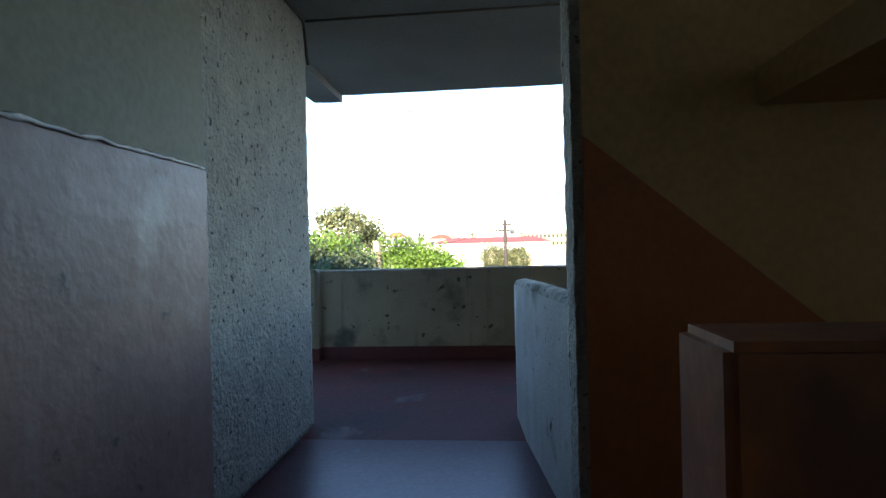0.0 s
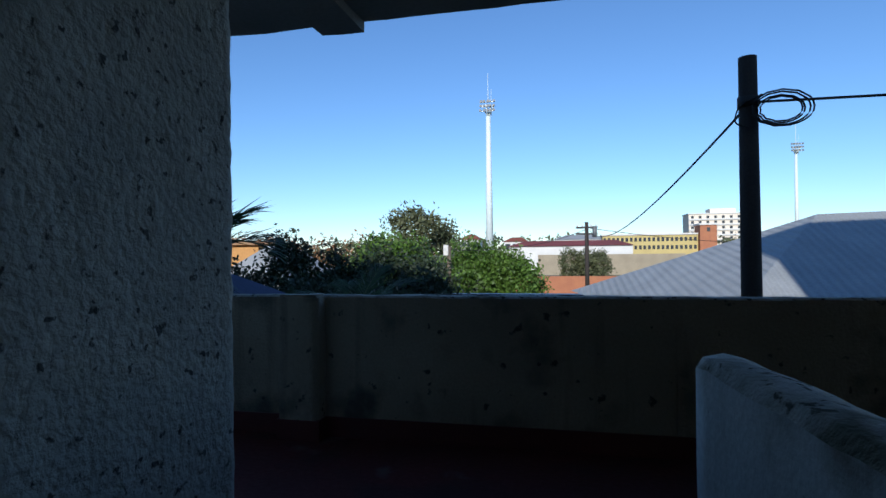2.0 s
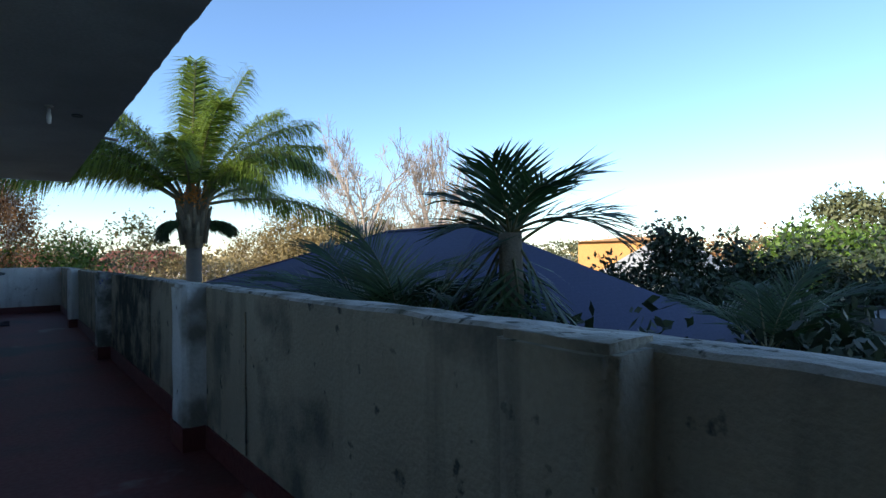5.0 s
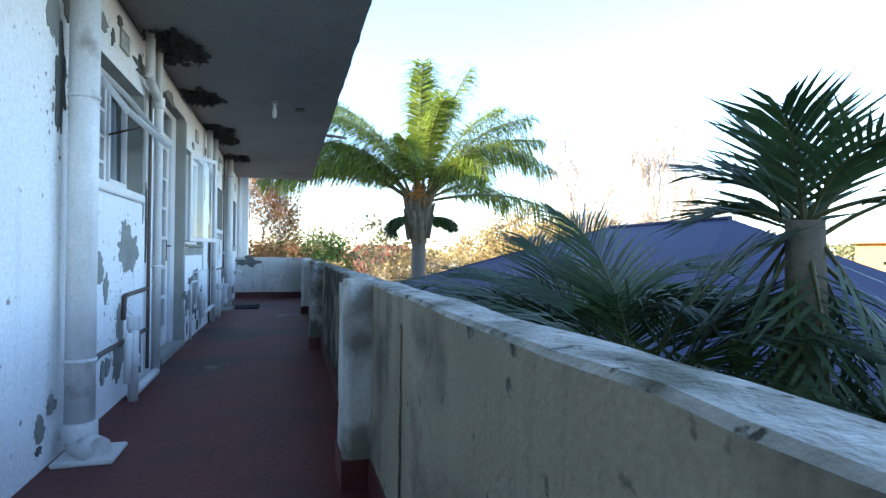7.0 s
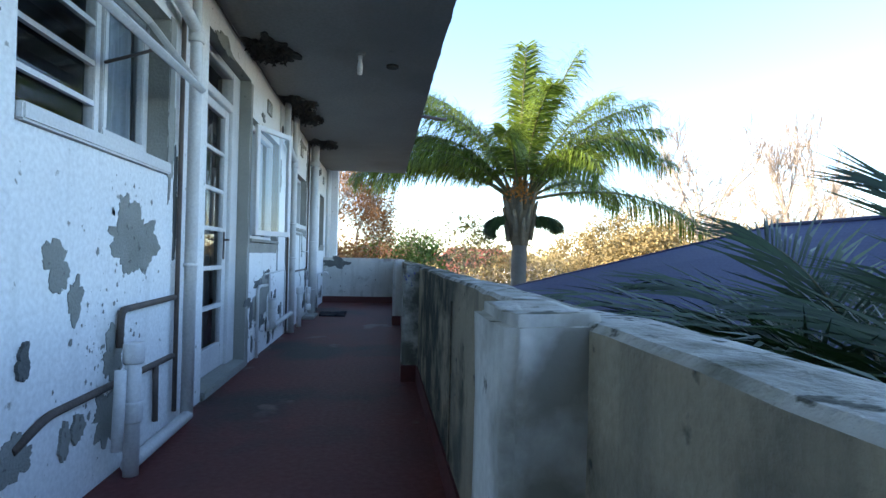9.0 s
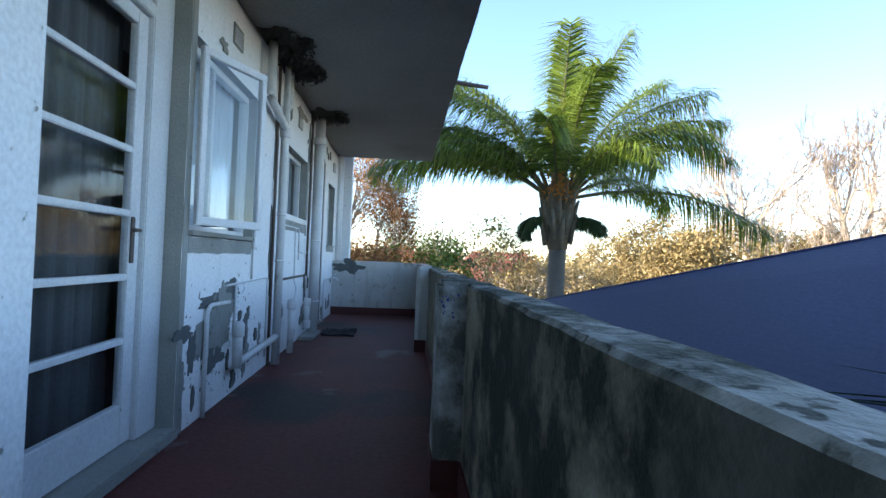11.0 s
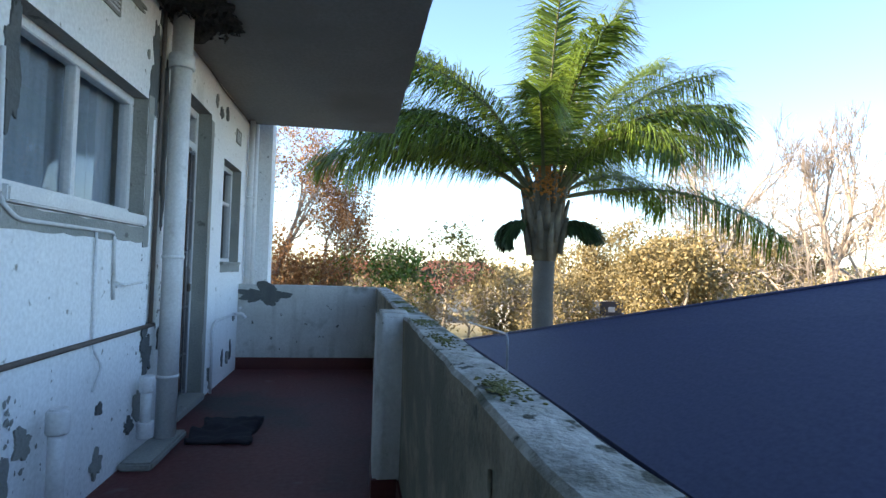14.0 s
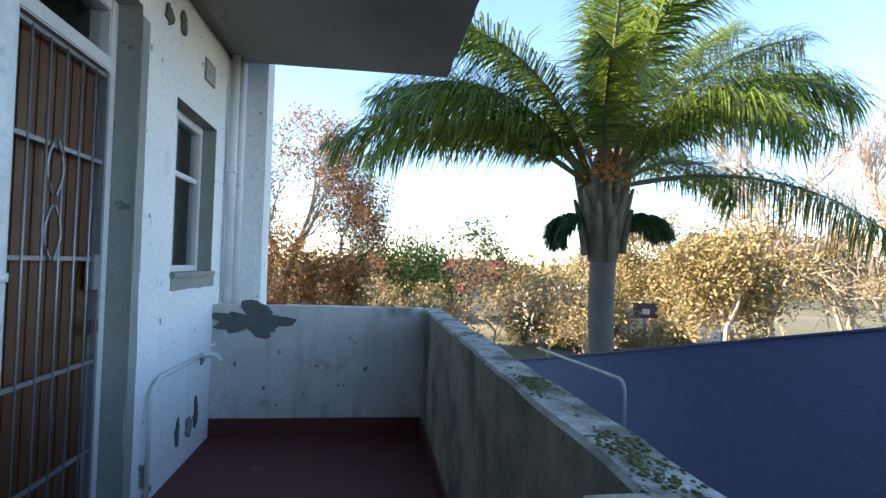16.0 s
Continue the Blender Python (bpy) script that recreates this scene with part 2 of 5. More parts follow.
M_WIRE = material("black_cable", (0.02, 0.02, 0.022), (0.015, 0.015, 0.016), 5, 0.6, 0.0, 40)
M_GROUND = material("dry_grass_ground", (0.16, 0.14, 0.08), (0.10, 0.105, 0.05), 0.15, 0.95, 0.3, 3, stain=(0.2, 0.17, 0.13), stain_scale=0.06, stain_at=0.55)
M_BARK = material("grey_brown_bark", (0.16, 0.125, 0.09), (0.10, 0.08, 0.06), 4, 0.95, 0.6, 30)
M_TWIG = material("pale_winter_twigs", (0.46, 0.38, 0.31), (0.34, 0.27, 0.21), 3, 0.95, 0.2, 30)
# trunk grey taken darker to hold the shade that falls on it
M_PTRUNK = material("ringed_palm_trunk", (0.13, 0.12, 0.11), (0.10, 0.095, 0.085), 3, 0.9, 0.5, 25)
M_PBASE = material("palm_crownshaft_fibre", (0.20, 0.17, 0.12), (0.13, 0.11, 0.08), 6, 0.95, 0.6, 40)
M_FRUIT = material("orange_palm_fruit", (0.50, 0.20, 0.03), (0.38, 0.14, 0.03), 9, 0.7, 0.4, 50)
M_FROND = material("glossy_palm_leaf", (0.18, 0.245, 0.04), (0.095, 0.165, 0.028), 2, 0.28, 0.0, 20, transl=0.42, island=0.6)
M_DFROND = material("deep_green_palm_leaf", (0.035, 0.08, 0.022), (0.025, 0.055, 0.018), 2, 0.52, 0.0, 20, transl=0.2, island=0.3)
M_RACHIS = material("palm_leaf_stalk", (0.14, 0.13, 0.05), (0.1, 0.1, 0.04), 3, 0.6, 0.1, 30)
M_LEAF_G = material("bright_green_leaves", (0.12, 0.21, 0.03), (0.08, 0.15, 0.025), 1.0, 0.55, 0.0, 20, transl=0.3, island=0.45)
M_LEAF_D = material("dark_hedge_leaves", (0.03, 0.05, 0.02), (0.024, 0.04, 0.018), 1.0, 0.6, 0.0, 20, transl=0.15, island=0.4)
M_LEAF_O = material("olive_tree_leaves", (0.13, 0.14, 0.06), (0.09, 0.10, 0.045), 0.6, 0.6, 0.0, 20, transl=0.2, island=0.4)
M_LEAF_B = material("rust_brown_leaves", (0.33, 0.155, 0.06), (0.24, 0.12, 0.05), 0.8, 0.7, 0.0, 20, transl=0.25, island=0.45)
M_LEAF_T = material("dry_tan_leaves", (0.30, 0.225, 0.095), (0.22, 0.17, 0.075), 0.8, 0.7, 0.0, 20, transl=0.2, island=0.4)
M_DAMP = material("dark_damp_plaster", (0.13, 0.14, 0.14), (0.09, 0.10, 0.10), 8, 0.95, 0.5, 60)
M_BLUE = material("blue_paint_smear", (0.06, 0.07, 0.30), (0.09, 0.10, 0.28), 12, 0.7, 0.3, 60)
M_BOARD = material("dark_hoop_board", (0.05, 0.045, 0.06), (0.04, 0.04, 0.05), 2, 0.6, 0.0, 10)


# ---- mesh helpers ----
def obj(name, bm, mats, parent=None, label="", category="", group="", kind="", smooth=False):
    me = bpy.data.meshes.new(name)
    bm.normal_update()
    bm.to_mesh(me)
    bm.free()
    for m in (mats if isinstance(mats, (list, tuple)) else [mats]):
        me.materials.append(m)
    if smooth:
        me.polygons.foreach_set("use_smooth", [True] * len(me.polygons))
    ob = new(name, me)
    if parent:
        ob.parent = parent
    return tagged(ob, label, category, group, kind)


def part(name, bm, mat, parent, label="", smooth=False):
    return obj(name, bm, mat, parent, label, smooth=smooth)


def raw(name, verts, faces, mat, parent=None, label="", category="", group="", kind="", smooth=False):
    me = bpy.data.meshes.new(name)
    me.from_pydata([tuple(v) for v in verts], [], faces)
    for m in (mat if isinstance(mat, (list, tuple)) else [mat]):
        me.materials.append(m)
    if smooth:
        me.polygons.foreach_set("use_smooth", [True] * len(me.polygons))
    ob = new(name, me)
    if parent:
        ob.parent = parent
    return tagged(ob, label, category, group, kind)


def base(name, at=(0, 0, 0), label="", category="", group="", kind=""):
    ob = new(name)
    ob.empty_display_size = 0.1
    return tagged(ob, label, category, group, kind)


def add_box(bm, x0, y0, z0, x1, y1, z1, bevel=0.0, mi=0):
    r = bmesh.ops.create_cube(bm, size=1)["verts"]
    for v in r:
        v.co = Vector((x1 if v.co.x > 0 else x0, y1 if v.co.y > 0 else y0, z1 if v.co.z > 0 else z0))
    fs = {f for v in r for f in v.link_faces}
    for f in fs:
        f.material_index = mi
    if bevel:
        bmesh.ops.bevel(bm, geom=list({e for v in r for e in v.link_edges}), offset=bevel, segments=2, affect="EDGES", material=-1)
    return bm


def box(*a, bevel=0.0):
    return add_box(bmesh.new(), *a, bevel=bevel)


def add_tube(bm, pts, radii, sides=8, cap=True):
    pts = [Vector(p) for p in pts]
    if not isinstance(radii, (list, tuple)):
        radii = [radii] * len(pts)
    rings = []
    for i, p in enumerate(pts):
        a = pts[max(i - 1, 0)]
        b = pts[min(i + 1, len(pts) - 1)]
        d = (b - a).normalized()
        u = d.cross(Vector((0.31, 0.17, 0.93))).normalized() if abs(d.z) < 0.9 else d.cross(Vector((1, 0.1, 0))).normalized()
        w = d.cross(u)
        rings.append([bm.verts.new(p + radii[i] * (math.cos(k * math.tau / sides) * u + math.sin(k * math.tau / sides) * w)) for k in range(sides)])
    for a, b in zip(rings, rings[1:]):
        for k in range(sides):
            bm.faces.new((a[k], a[(k + 1) % sides], b[(k + 1) % sides], b[k])).smooth = True
    if cap:
        bm.faces.new(rings[0][::-1])
        bm.faces.new(rings[-1])
    return bm


def tube(pts, radii, sides=8):
    return add_tube(bmesh.new(), pts, radii, sides)


def bend(pts, r=0.05, n=4):
    """Rounds the corners of a pipe run."""
    pts = [Vector(p) for p in pts]
    out = [pts[0]]
    for a, b, c in zip(pts, pts[1:], pts[2:]):
        q = min(r, 0.45 * (a - b).length, 0.45 * (c - b).length)
        s, e = b + (a - b).normalized() * q, b + (c - b).normalized() * q
        for i in range(n + 1):
            t = i / n
            out.append((1 - t) ** 2 * s + 2 * t * (1 - t) * b + t * t * e)
    return out + [pts[-1]]


def rough_up(bm, amount, scale, cuts=0):
    """Breaks a mesh's straight edges."""
    if cuts:
        bmesh.ops.subdivide_edges(bm, edges=bm.edges[:], cuts=cuts, use_grid_fill=True)
    for v in bm.verts:
        v.co += amount * noise.noise_vector(v.co * scale)
    return bm


def ragged(cx, cz, rx, rz, y, seed, n=110, thick=0.004):
    """A flake of ragged outline on the corridor wall, a few millimetres proud."""
    bm = bmesh.new()
    ring = []
    for i in range(n):
        a = i * math.tau / n
        c, d = math.cos(a), math.sin(a)
        k = 1 + sum(h * noise.noise(Vector((q * c + seed * 7.3, q * d, seed * 1.7 + q))) for q, h in ((1.5, 0.75), (3.5, 0.3), (9, 0.13), (24, 0.09)))
        k = max(0.15, k)
        ring.append((cx + rx * k * math.cos(a), cz + rz * k * math.sin(a)))
    top = [bm.verts.new((x, y + thick, z)) for x, z in ring]
    low = [bm.verts.new((x, y - 0.002, z)) for x, z in ring]
    c = bm.verts.new((cx, y + thick, cz))
    for i in range(n):
        j = (i + 1) % n
        bm.faces.new((c, top[j], top[i]))
        bm.faces.new((top[i], top[j], low[j], low[i]))
    bmesh.ops.recalc_face_normals(bm, faces=bm.faces[:])
    return bm


# ---- plan ----
WALL_Y, PAR_Y, PAR_OUT = 4.42, 6.0, 6.14
PAR_Z, CEIL, END_X = 0.972, 2.92, -15.43
OPENINGS = [(-6.5, -5.14, 1.508, 2.42), (-8.5, -7.22, 0.06, 2.68), (-9.95, -8.58, 1.16, 2.36), (-12.45, -11.03, 1.428, 2.24),
            (-13.97, -12.98, 0.06, 2.55), (-15.34, -14.5, 1.2, 2.26)]


def pierced_wall(name, x0, x1, z0, z1, y_face, thick, holes):
    bm = bmesh.new()
    xs = sorted({x0, x1, *[h[0] for h in holes], *[h[1] for h in holes]})
    zs = sorted({z0, z1, *[h[2] for h in holes], *[h[3] for h in holes]})
    yb = y_face - thick

    def quad(pts, mi=0):
        f = bm.faces.new([bm.verts.new(p) for p in pts])
        f.material_index = mi

    for a, b in zip(xs, xs[1:]):
        for c, d in zip(zs, zs[1:]):
            if any(h[0] <= a and b <= h[1] and h[2] <= c and d <= h[3] for h in holes):
                continue
            quad([(b, y_face, c), (a, y_face, c), (a, y_face, d), (b, y_face, d)])
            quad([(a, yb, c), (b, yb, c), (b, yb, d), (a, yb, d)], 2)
    for a, b, c, d in holes:
        quad([(a, y_face, c), (a, yb, c), (a, yb, d), (a, y_face, d)], 1)
        quad([(b, yb, c), (b, y_face, c), (b, y_face, d), (b, yb, d)], 1)
        quad([(a, yb, c), (a, y_face, c), (b, y_face, c), (b, yb, c)], 1)
        quad([(a, y_face, d), (a, yb, d), (b, yb, d), (b, y_face, d)], 1)
    quad([(x0, yb, z0), (x0, y_face, z0), (x0, y_face, z1), (x0, yb, z1)])
    quad([(x1, y_face, z0), (x1, yb, z0), (x1, yb, z1), (x1, y_face, z1)])
    bmesh.ops.remove_doubles(bm, verts=bm.verts[:], dist=1e-4)
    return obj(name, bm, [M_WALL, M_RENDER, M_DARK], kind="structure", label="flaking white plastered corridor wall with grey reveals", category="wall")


wall_corridor = pierced_wall("wall_corridor", -16.3, -0.78, -0.2, CEIL, WALL_Y, 0.3, OPENINGS)
obj("floor", box(-15.6, 4.9, -0.3, 6.0, 6.05, 0.0), M_RED, label="worn dark red polished concrete corridor floor", category="floor", kind="structure")
obj("floor_landing", box(-0.7, -3.0, -0.35, 6.0, 3.9, -0.15), M_LANDING, label="grey screed stair landing floor", category="floor", kind="structure")

raw("floor_ramp", [(-0.78, 3.9, -0.15), (1.3, 3.9, -0.15), (1.3, 4.9, 0.0), (-0.78, 4.9, 0.0), (-0.78, 3.9, -0.35), (1.3, 3.9, -0.35), (1.3, 4.9, -0.35), (-0.78, 4.9, -0.35)], [(0, 1, 2, 3), (0, 4, 5, 1), (1, 5, 6, 2), (3, 7, 4, 0), (4, 7, 6, 5)], M_RED, label="short red-polished ramp up to the corridor floor", category="floor", kind="structure")
obj("floor_edge", box(-15.6, 4.25, -0.3, -0.781, 4.8995, 0.0), M_RED, label="worn dark red polished corridor floor", category="floor", kind="structure")
obj("floor_east", box(1.301, 3.9, -0.3, 6.0, 4.8995, 0.0), M_RED, label="worn dark red polished floor", category="floor", kind="structure")
# ceiling slab with a broken outer edge
bm = bmesh.new()
for i in range(120):
    xa, xb = -15.76 + i * 0.19, -15.76 + (i + 1) * 0.19
    ya = 6.17 + 0.014 * noise.noise(Vector((xa * 4, 0, 0))) + 0.01 * noise.noise(Vector((xa * 13, 1, 0)))
    yb = 6.17 + 0.014 * noise.noise(Vector((xb * 4, 0, 0))) + 0.01 * noise.noise(Vector((xb * 13, 1, 0)))
    za = CEIL + 0.012 * noise.noise(Vector((xa * 5, 3, 0)))
    zb = CEIL + 0.012 * noise.noise(Vector((xb * 5, 3, 0)))
    v = [bm.verts.new(p) for p in ((xa, 3.0, CEIL), (xb, 3.0, CEIL), (xb, 5.95, CEIL), (xa, 5.95, CEIL), (xb, yb, zb), (xa, ya, za), (xb, yb + 0.01, 3.16), (xa, ya + 0.01, 3.16), (xb, 3.0, 3.16), (xa, 3.0, 3.16))]
    for f in ((0, 3, 2, 1), (3, 5, 4, 2), (5, 7, 6, 4), (7, 9, 8, 6)):
        bm.faces.new([v[k] for k in f])
    if i == 0:
        bm.faces.new([v[k] for k in (0, 9, 7, 5, 3)])
bmesh.ops.remove_doubles(bm, verts=bm.verts[:], dist=1e-4)
bmesh.ops.recalc_face_normals(bm, faces=bm.faces[:])
obj("ceiling", bm, M_CEIL, label="dingy grey painted concrete balcony slab", category="ceiling", kind="structure")
obj("ceiling_stairwell", box(-3, -3, CEIL, 6, 3.0, 3.16), M_CEIL, label="dingy concrete stairwell ceiling", category="ceiling", kind="structure")
obj("trim_rib", rough_up(box(-1.06, 4.42, CEIL - 0.07, -0.74, 6.165, CEIL + 0.01), 0.008, 5, 6), M_CEIL, label="concrete downstand rib under the balcony slab", category="beam", kind="structure")

# parapet, uneven along its top
def parapet(name, p0, p1, thick, z1, label):
    bm = bmesh.new()
    a, b = Vector(p0), Vector(p1)
    n = max(4, int((b - a).length / 0.12))
    d = (b - a).normalized()
    side = Vector((-d.y, d.x, 0))
    prof = [(0, -0.3), (0, 0.14), (0, 0.5), (0, z1 - 0.012), (0.01, z1), (0.5 * thick, z1 + 0.003), (thick - 0.01, z1), (thick, z1 - 0.012), (thick, -0.3)]
    rings = []
    for i in range(n + 1):
        p = a + d * ((b - a).length * i / n)
        ring = []
        for s, z in prof:
            q = p + side * s + Vector((0, 0, z))
            if z > 0.4:
                q += Vector((0.2, 1, 1)) * 0.006 * noise.noise(q * 4.5) + Vector((0, 0, 0.005)) * noise.noise(q * 19)
            ring.append(bm.verts.new(q))
        rings.append(ring)
    for r, s in zip(rings, rings[1:]):
        for k in range(len(prof) - 1):
            f = bm.faces.new((r[k], s[k], s[k + 1], r[k + 1]))
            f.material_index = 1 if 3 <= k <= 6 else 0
    bm.faces.new(rings[0])
    bm.faces.new(rings[-1][::-1])
    bmesh.ops.recalc_face_normals(bm, faces=bm.faces[:])
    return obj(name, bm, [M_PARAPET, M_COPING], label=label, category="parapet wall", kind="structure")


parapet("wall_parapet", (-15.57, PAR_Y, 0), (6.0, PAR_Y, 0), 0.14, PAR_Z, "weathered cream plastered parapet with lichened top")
bm = rough_up(box(-15.57, WALL_Y + 0.002, -0.3, END_X, PAR_Y, PAR_Z + 0.003), 0.006, 4, 8)
obj("wall_end", bm, M_PIER, label="pale blue-grey plastered parapet closing the corridor", category="parapet wall", kind="structure")

for i, px in enumerate((-0.985, -3.94, -7.83, -11.61)):
    bm = box(px - 0.30, 5.868, 0.0, px, 6.05, 0.984, bevel=0.02)
    bmesh.ops.subdivide_edges(bm, edges=[e for e in bm.edges if e.calc_length() > 0.1], cuts=5, use_grid_fill=True)
    rough_up(bm, 0.007, 5)
    for f in bm.faces:
        f.smooth = True
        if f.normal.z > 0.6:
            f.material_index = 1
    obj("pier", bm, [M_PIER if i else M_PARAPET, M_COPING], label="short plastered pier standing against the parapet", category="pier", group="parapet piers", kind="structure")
    bm = bmesh.new()
    add_box(bm, px - 0.307, 5.86, 0.0, px + 0.007, 5.99, 0.14)
    obj("baseboard_pier", bm, M_REDBAND, label="dark red painted base of a pier", category="skirting", kind="structure")
# skirting band, in runs between the piers
for xa, xb in ((-15.42, -11.918), (-11.602, -8.138), (-7.822, -4.248), (-3.932, -1.293), (-0.977, 6.0)):
    obj("baseboard", box(xa, 5.988, 0.0, xb, 6.003, 0.137), M_REDBAND, label="dark red painted band along the parapet foot", category="skirting", kind="structure")
obj("baseboard_end", box(END_X - 0.004, WALL_Y + 0.003, 0.0, END_X + 0.012, 5.986, 0.137), M_REDBAND, label="dark red painted band along the end wall", category="skirting", kind="structure")
# shrinkage cracks in the parapet plaster
for cx in (-3.23, -5.6, -9.7, 1.3):
    obj("trim_crack", tube([(cx + 0.012 * noise.noise(Vector((cx, 0, k * 0.9))), 5.9945, 0.15 + k * 0.08) for k in range(10)], 0.0045, 5), M_PARAPET, label="dark vertical crack in the parapet plaster", category="crack", kind="structure")
# moss on the parapet top
random.seed(4)
bm = bmesh.new()
for cx, w, d in ((-10.7, 0.25, 0.04), (-11.25, 0.2, 0.05), (-12.05, 0.26, 0.05), (-12.7, 0.2, 0.05), (-9.9, 0.15, 0.04)):
    for k in range(220):
        x, y = random.gauss(cx, w * 0.4), random.gauss(6.065, d * 0.55)
        if 6.015 < y < 6.125:
            z = PAR_Z + 0.009 + 0.009 * noise.noise(Vector((x, y, PAR_Z)) * 4.5)
            r = random.uniform(0.0018, 0.007)
            g = bmesh.ops.create_icosphere(bm, subdivisions=1, radius=r)["verts"]
            for v in g:
                v.co = Vector((v.co.x * 1.4 + x, v.co.y + y, v.co.z * 0.4 + z - 0.006))
obj("moss", bm, M_LICHEN, label="yellow-green moss patches on the parapet top", category="moss", kind="stuff", smooth=True)
bm = bmesh.new()
for k in range(24):
    y, z = random.gauss(5.915, 0.03), random.gauss(0.88, 0.03)
    if 5.84 < y < 5.99:
        r = random.uniform(0.002, 0.007)
        vs = [bm.verts.new((-7.823, y + r * random.uniform(0.5, 1.3) * math.cos(a), z + 1.3 * r * random.uniform(0.5, 1.3) * math.sin(a))) for a in [q * math.tau / 9 for q in range(9)]]
        bm.faces.new(vs)
obj("trim_paint_smear", bm, M_BLUE, label="blue paint smear on a pier face", category="paint mark", kind="structure")

# nib at the corridor's end, the body of the building and its added shade blocks
obj("wall_nib", rough_up(box(-16.25, WALL_Y, -0.3, -15.95, 4.66, CEIL + 0.2), 0.004, 4, 5), M_WALL, label="white plastered nib at the wall's end", category="wall", kind="structure")
obj("wall_west", box(-16.3, -6.0, -3.6, -16.0, 4.118, 6.6), M_WALL, label="white outer wall of the block", category="wall", kind="structure")
obj("wall_below", box(-16.3, 4.0, -3.6, 8.0, 6.1, -0.302), M_PARAPET, label="plastered storey below the corridor", category="wall", kind="structure")
obj("wall_back_rooms", box(-16.0, 1.0, -0.3, -0.6, 1.15, CEIL), M_DARK, label="back wall of the rooms, gloom in its near-black colour", category="wall", kind="structure")
obj("floor_rooms", box(-16.0, 1.15, -0.3, -0.79, 4.249, 0.0), M_DARK, label="room floor, gloom in its near-black colour", category="floor", kind="structure")
obj("ceiling_rooms", box(-16.0, 1.15, CEIL, -3.0, 3.0, 3.1), M_DARK, label="room ceiling, gloom in its near-black colour", category="ceiling", kind="structure")
# unseen upper mass, made this tall to cast shade on the roof opposite
obj("wall_upper_storey", box(-16.3, -6.0, 3.17, 8.0, 4.6, 9.5), M_WALL, label="unseen white upper storey, its height set for the shadow", category="wall", kind="structure")
# unseen block, added to keep the sun off the blue roof and lower palm
obj("wall_west_shade_block", box(-25.0, -8.0, -3.6, -16.31, 0.0, 9.5), M_WALL, label="unseen plain white block added to shade the blue roof", category="wall", kind="structure")
# unseen block, added to throw shadow across the corrugated roof
obj("wall_east_shade_block", box(8.3, -8.0, -3.6, 45.0, 2.0, 17.0), M_WALL, label="unseen plain white block added to shade the corrugated roof", category="wall", kind="structure")
obj("wall_rear", box(-16.3, -6.2, -3.6, 8.0, -6.001, 6.6), M_WALL, label="white rear wall of the block", category="wall", kind="structure")
# unseen wall, cut low to let daylight in from the east
obj("wall_east", box(6.0, -6.0, -3.6, 6.3, 6.14, 0.97), M_WALL, label="white side wall of the block", category="wall", kind="structure")

# ---- stair landing and passage ----
def roughcast(name, x0, y0, z0, x1, y1, z1, label):
    bm = box(x0, y0, z0, x1, y1, z1)
    bmesh.ops.bevel(bm, geom=bm.edges[:], offset=0.015, segments=2, affect="EDGES")
    for _ in range(9):
        long = [e for e in bm.edges if e.calc_length() > 0.05]
        if not long or len(bm.verts) > 30000:
            break
        bmesh.ops.subdivide_edges(bm, edges=long, cuts=1, use_grid_fill=True)
    for v in bm.verts:
        v.co += 0.006 * noise.noise_vector(v.co * 22) + 0.004 * noise.noise_vector(v.co * 55)
    for f in bm.faces:
        f.smooth = True
    return obj(name, bm, M_ROUGH, label=label, category="wall", kind="structure")


roughcast("wall_roughcast", -0.78, 2.46, -0.15, -0.47, 4.16, CEIL - 0.002, "grey roughcast plaster passage wall")
roughcast("wall_roughcast_pillar", 1.225, 2.22, -0.15, 1.5, 2.5, CEIL - 0.002, "grey roughcast plaster pillar")
obj("wall_landing_upper", box(-0.7, -3.0, 1.57, -0.375, 2.458, CEIL), M_CREAM, label="dull cream painted upper stair wall", category="wall", kind="structure")
bm = box(-0.7, -3.0, -0.15, -0.36, 2.456, 1.567, bevel=0.012)
rough_up(bm, 0.006, 3, 6)
obj("wall_landing_dado", bm, M_PINK, label="glossy faded pink painted dado", category="wall", kind="structure")
bm = tube([(-0.362 + 0.004 * noise.noise(Vector((k * 0.7, 0, 0))), -0.6 + k * 0.03, 1.566 + 0.014 * noise.noise(Vector((0, k * 0.31, 0)))) for k in range(102)], [0.005 + 0.022 * abs(noise.noise(Vector((k * 0.33, 3, 0)))) for k in range(102)], 6)
obj("trim_dado_edge", bm, M_WHITE, label="chipped pale edge along the dado top", category="trim", kind="structure")
obj("wall_stair", box(1.502, 2.225, -1.6, 4.6, 2.36, CEIL), M_OCHRE, label="ochre painted stairwell wall", category="wall", kind="structure")
bm = bmesh.new()
pts = [(1.262, 1.6), (1.262, -1.6), (4.6, -1.6), (4.6, -1.2)]
lo = [bm.verts.new((x, 2.212, z)) for x, z in pts]
hi = [bm.verts.new((x, 2.226, z)) for x, z in pts]
bm.faces.new(lo)
for i in range(4):
    bm.faces.new((lo[i], lo[(i + 1) % 4], hi[(i + 1) % 4], hi[i]))
bmesh.ops.recalc_face_normals(bm, faces=bm.faces[:])
obj("trim_stair_dado", bm, M_DADO, label="burnt orange dado sloping down with the stairs", category="dado", kind="structure")
obj("wall_pillar_face", box(1.262, 2.2135, 1.0, 1.51, 2.221, CEIL), M_OCHRE, label="ochre painted pillar face", category="wall", kind="structure")
bm = rough_up(box(1.17, 0.69, -0.15, 2.6, 0.86, 1.07, bevel=0.012), 0.003, 4)
obj("wall_balustrade", bm, M_ORANGE, label="low solid stair balustrade in flaking orange paint", category="balustrade", kind="structure")
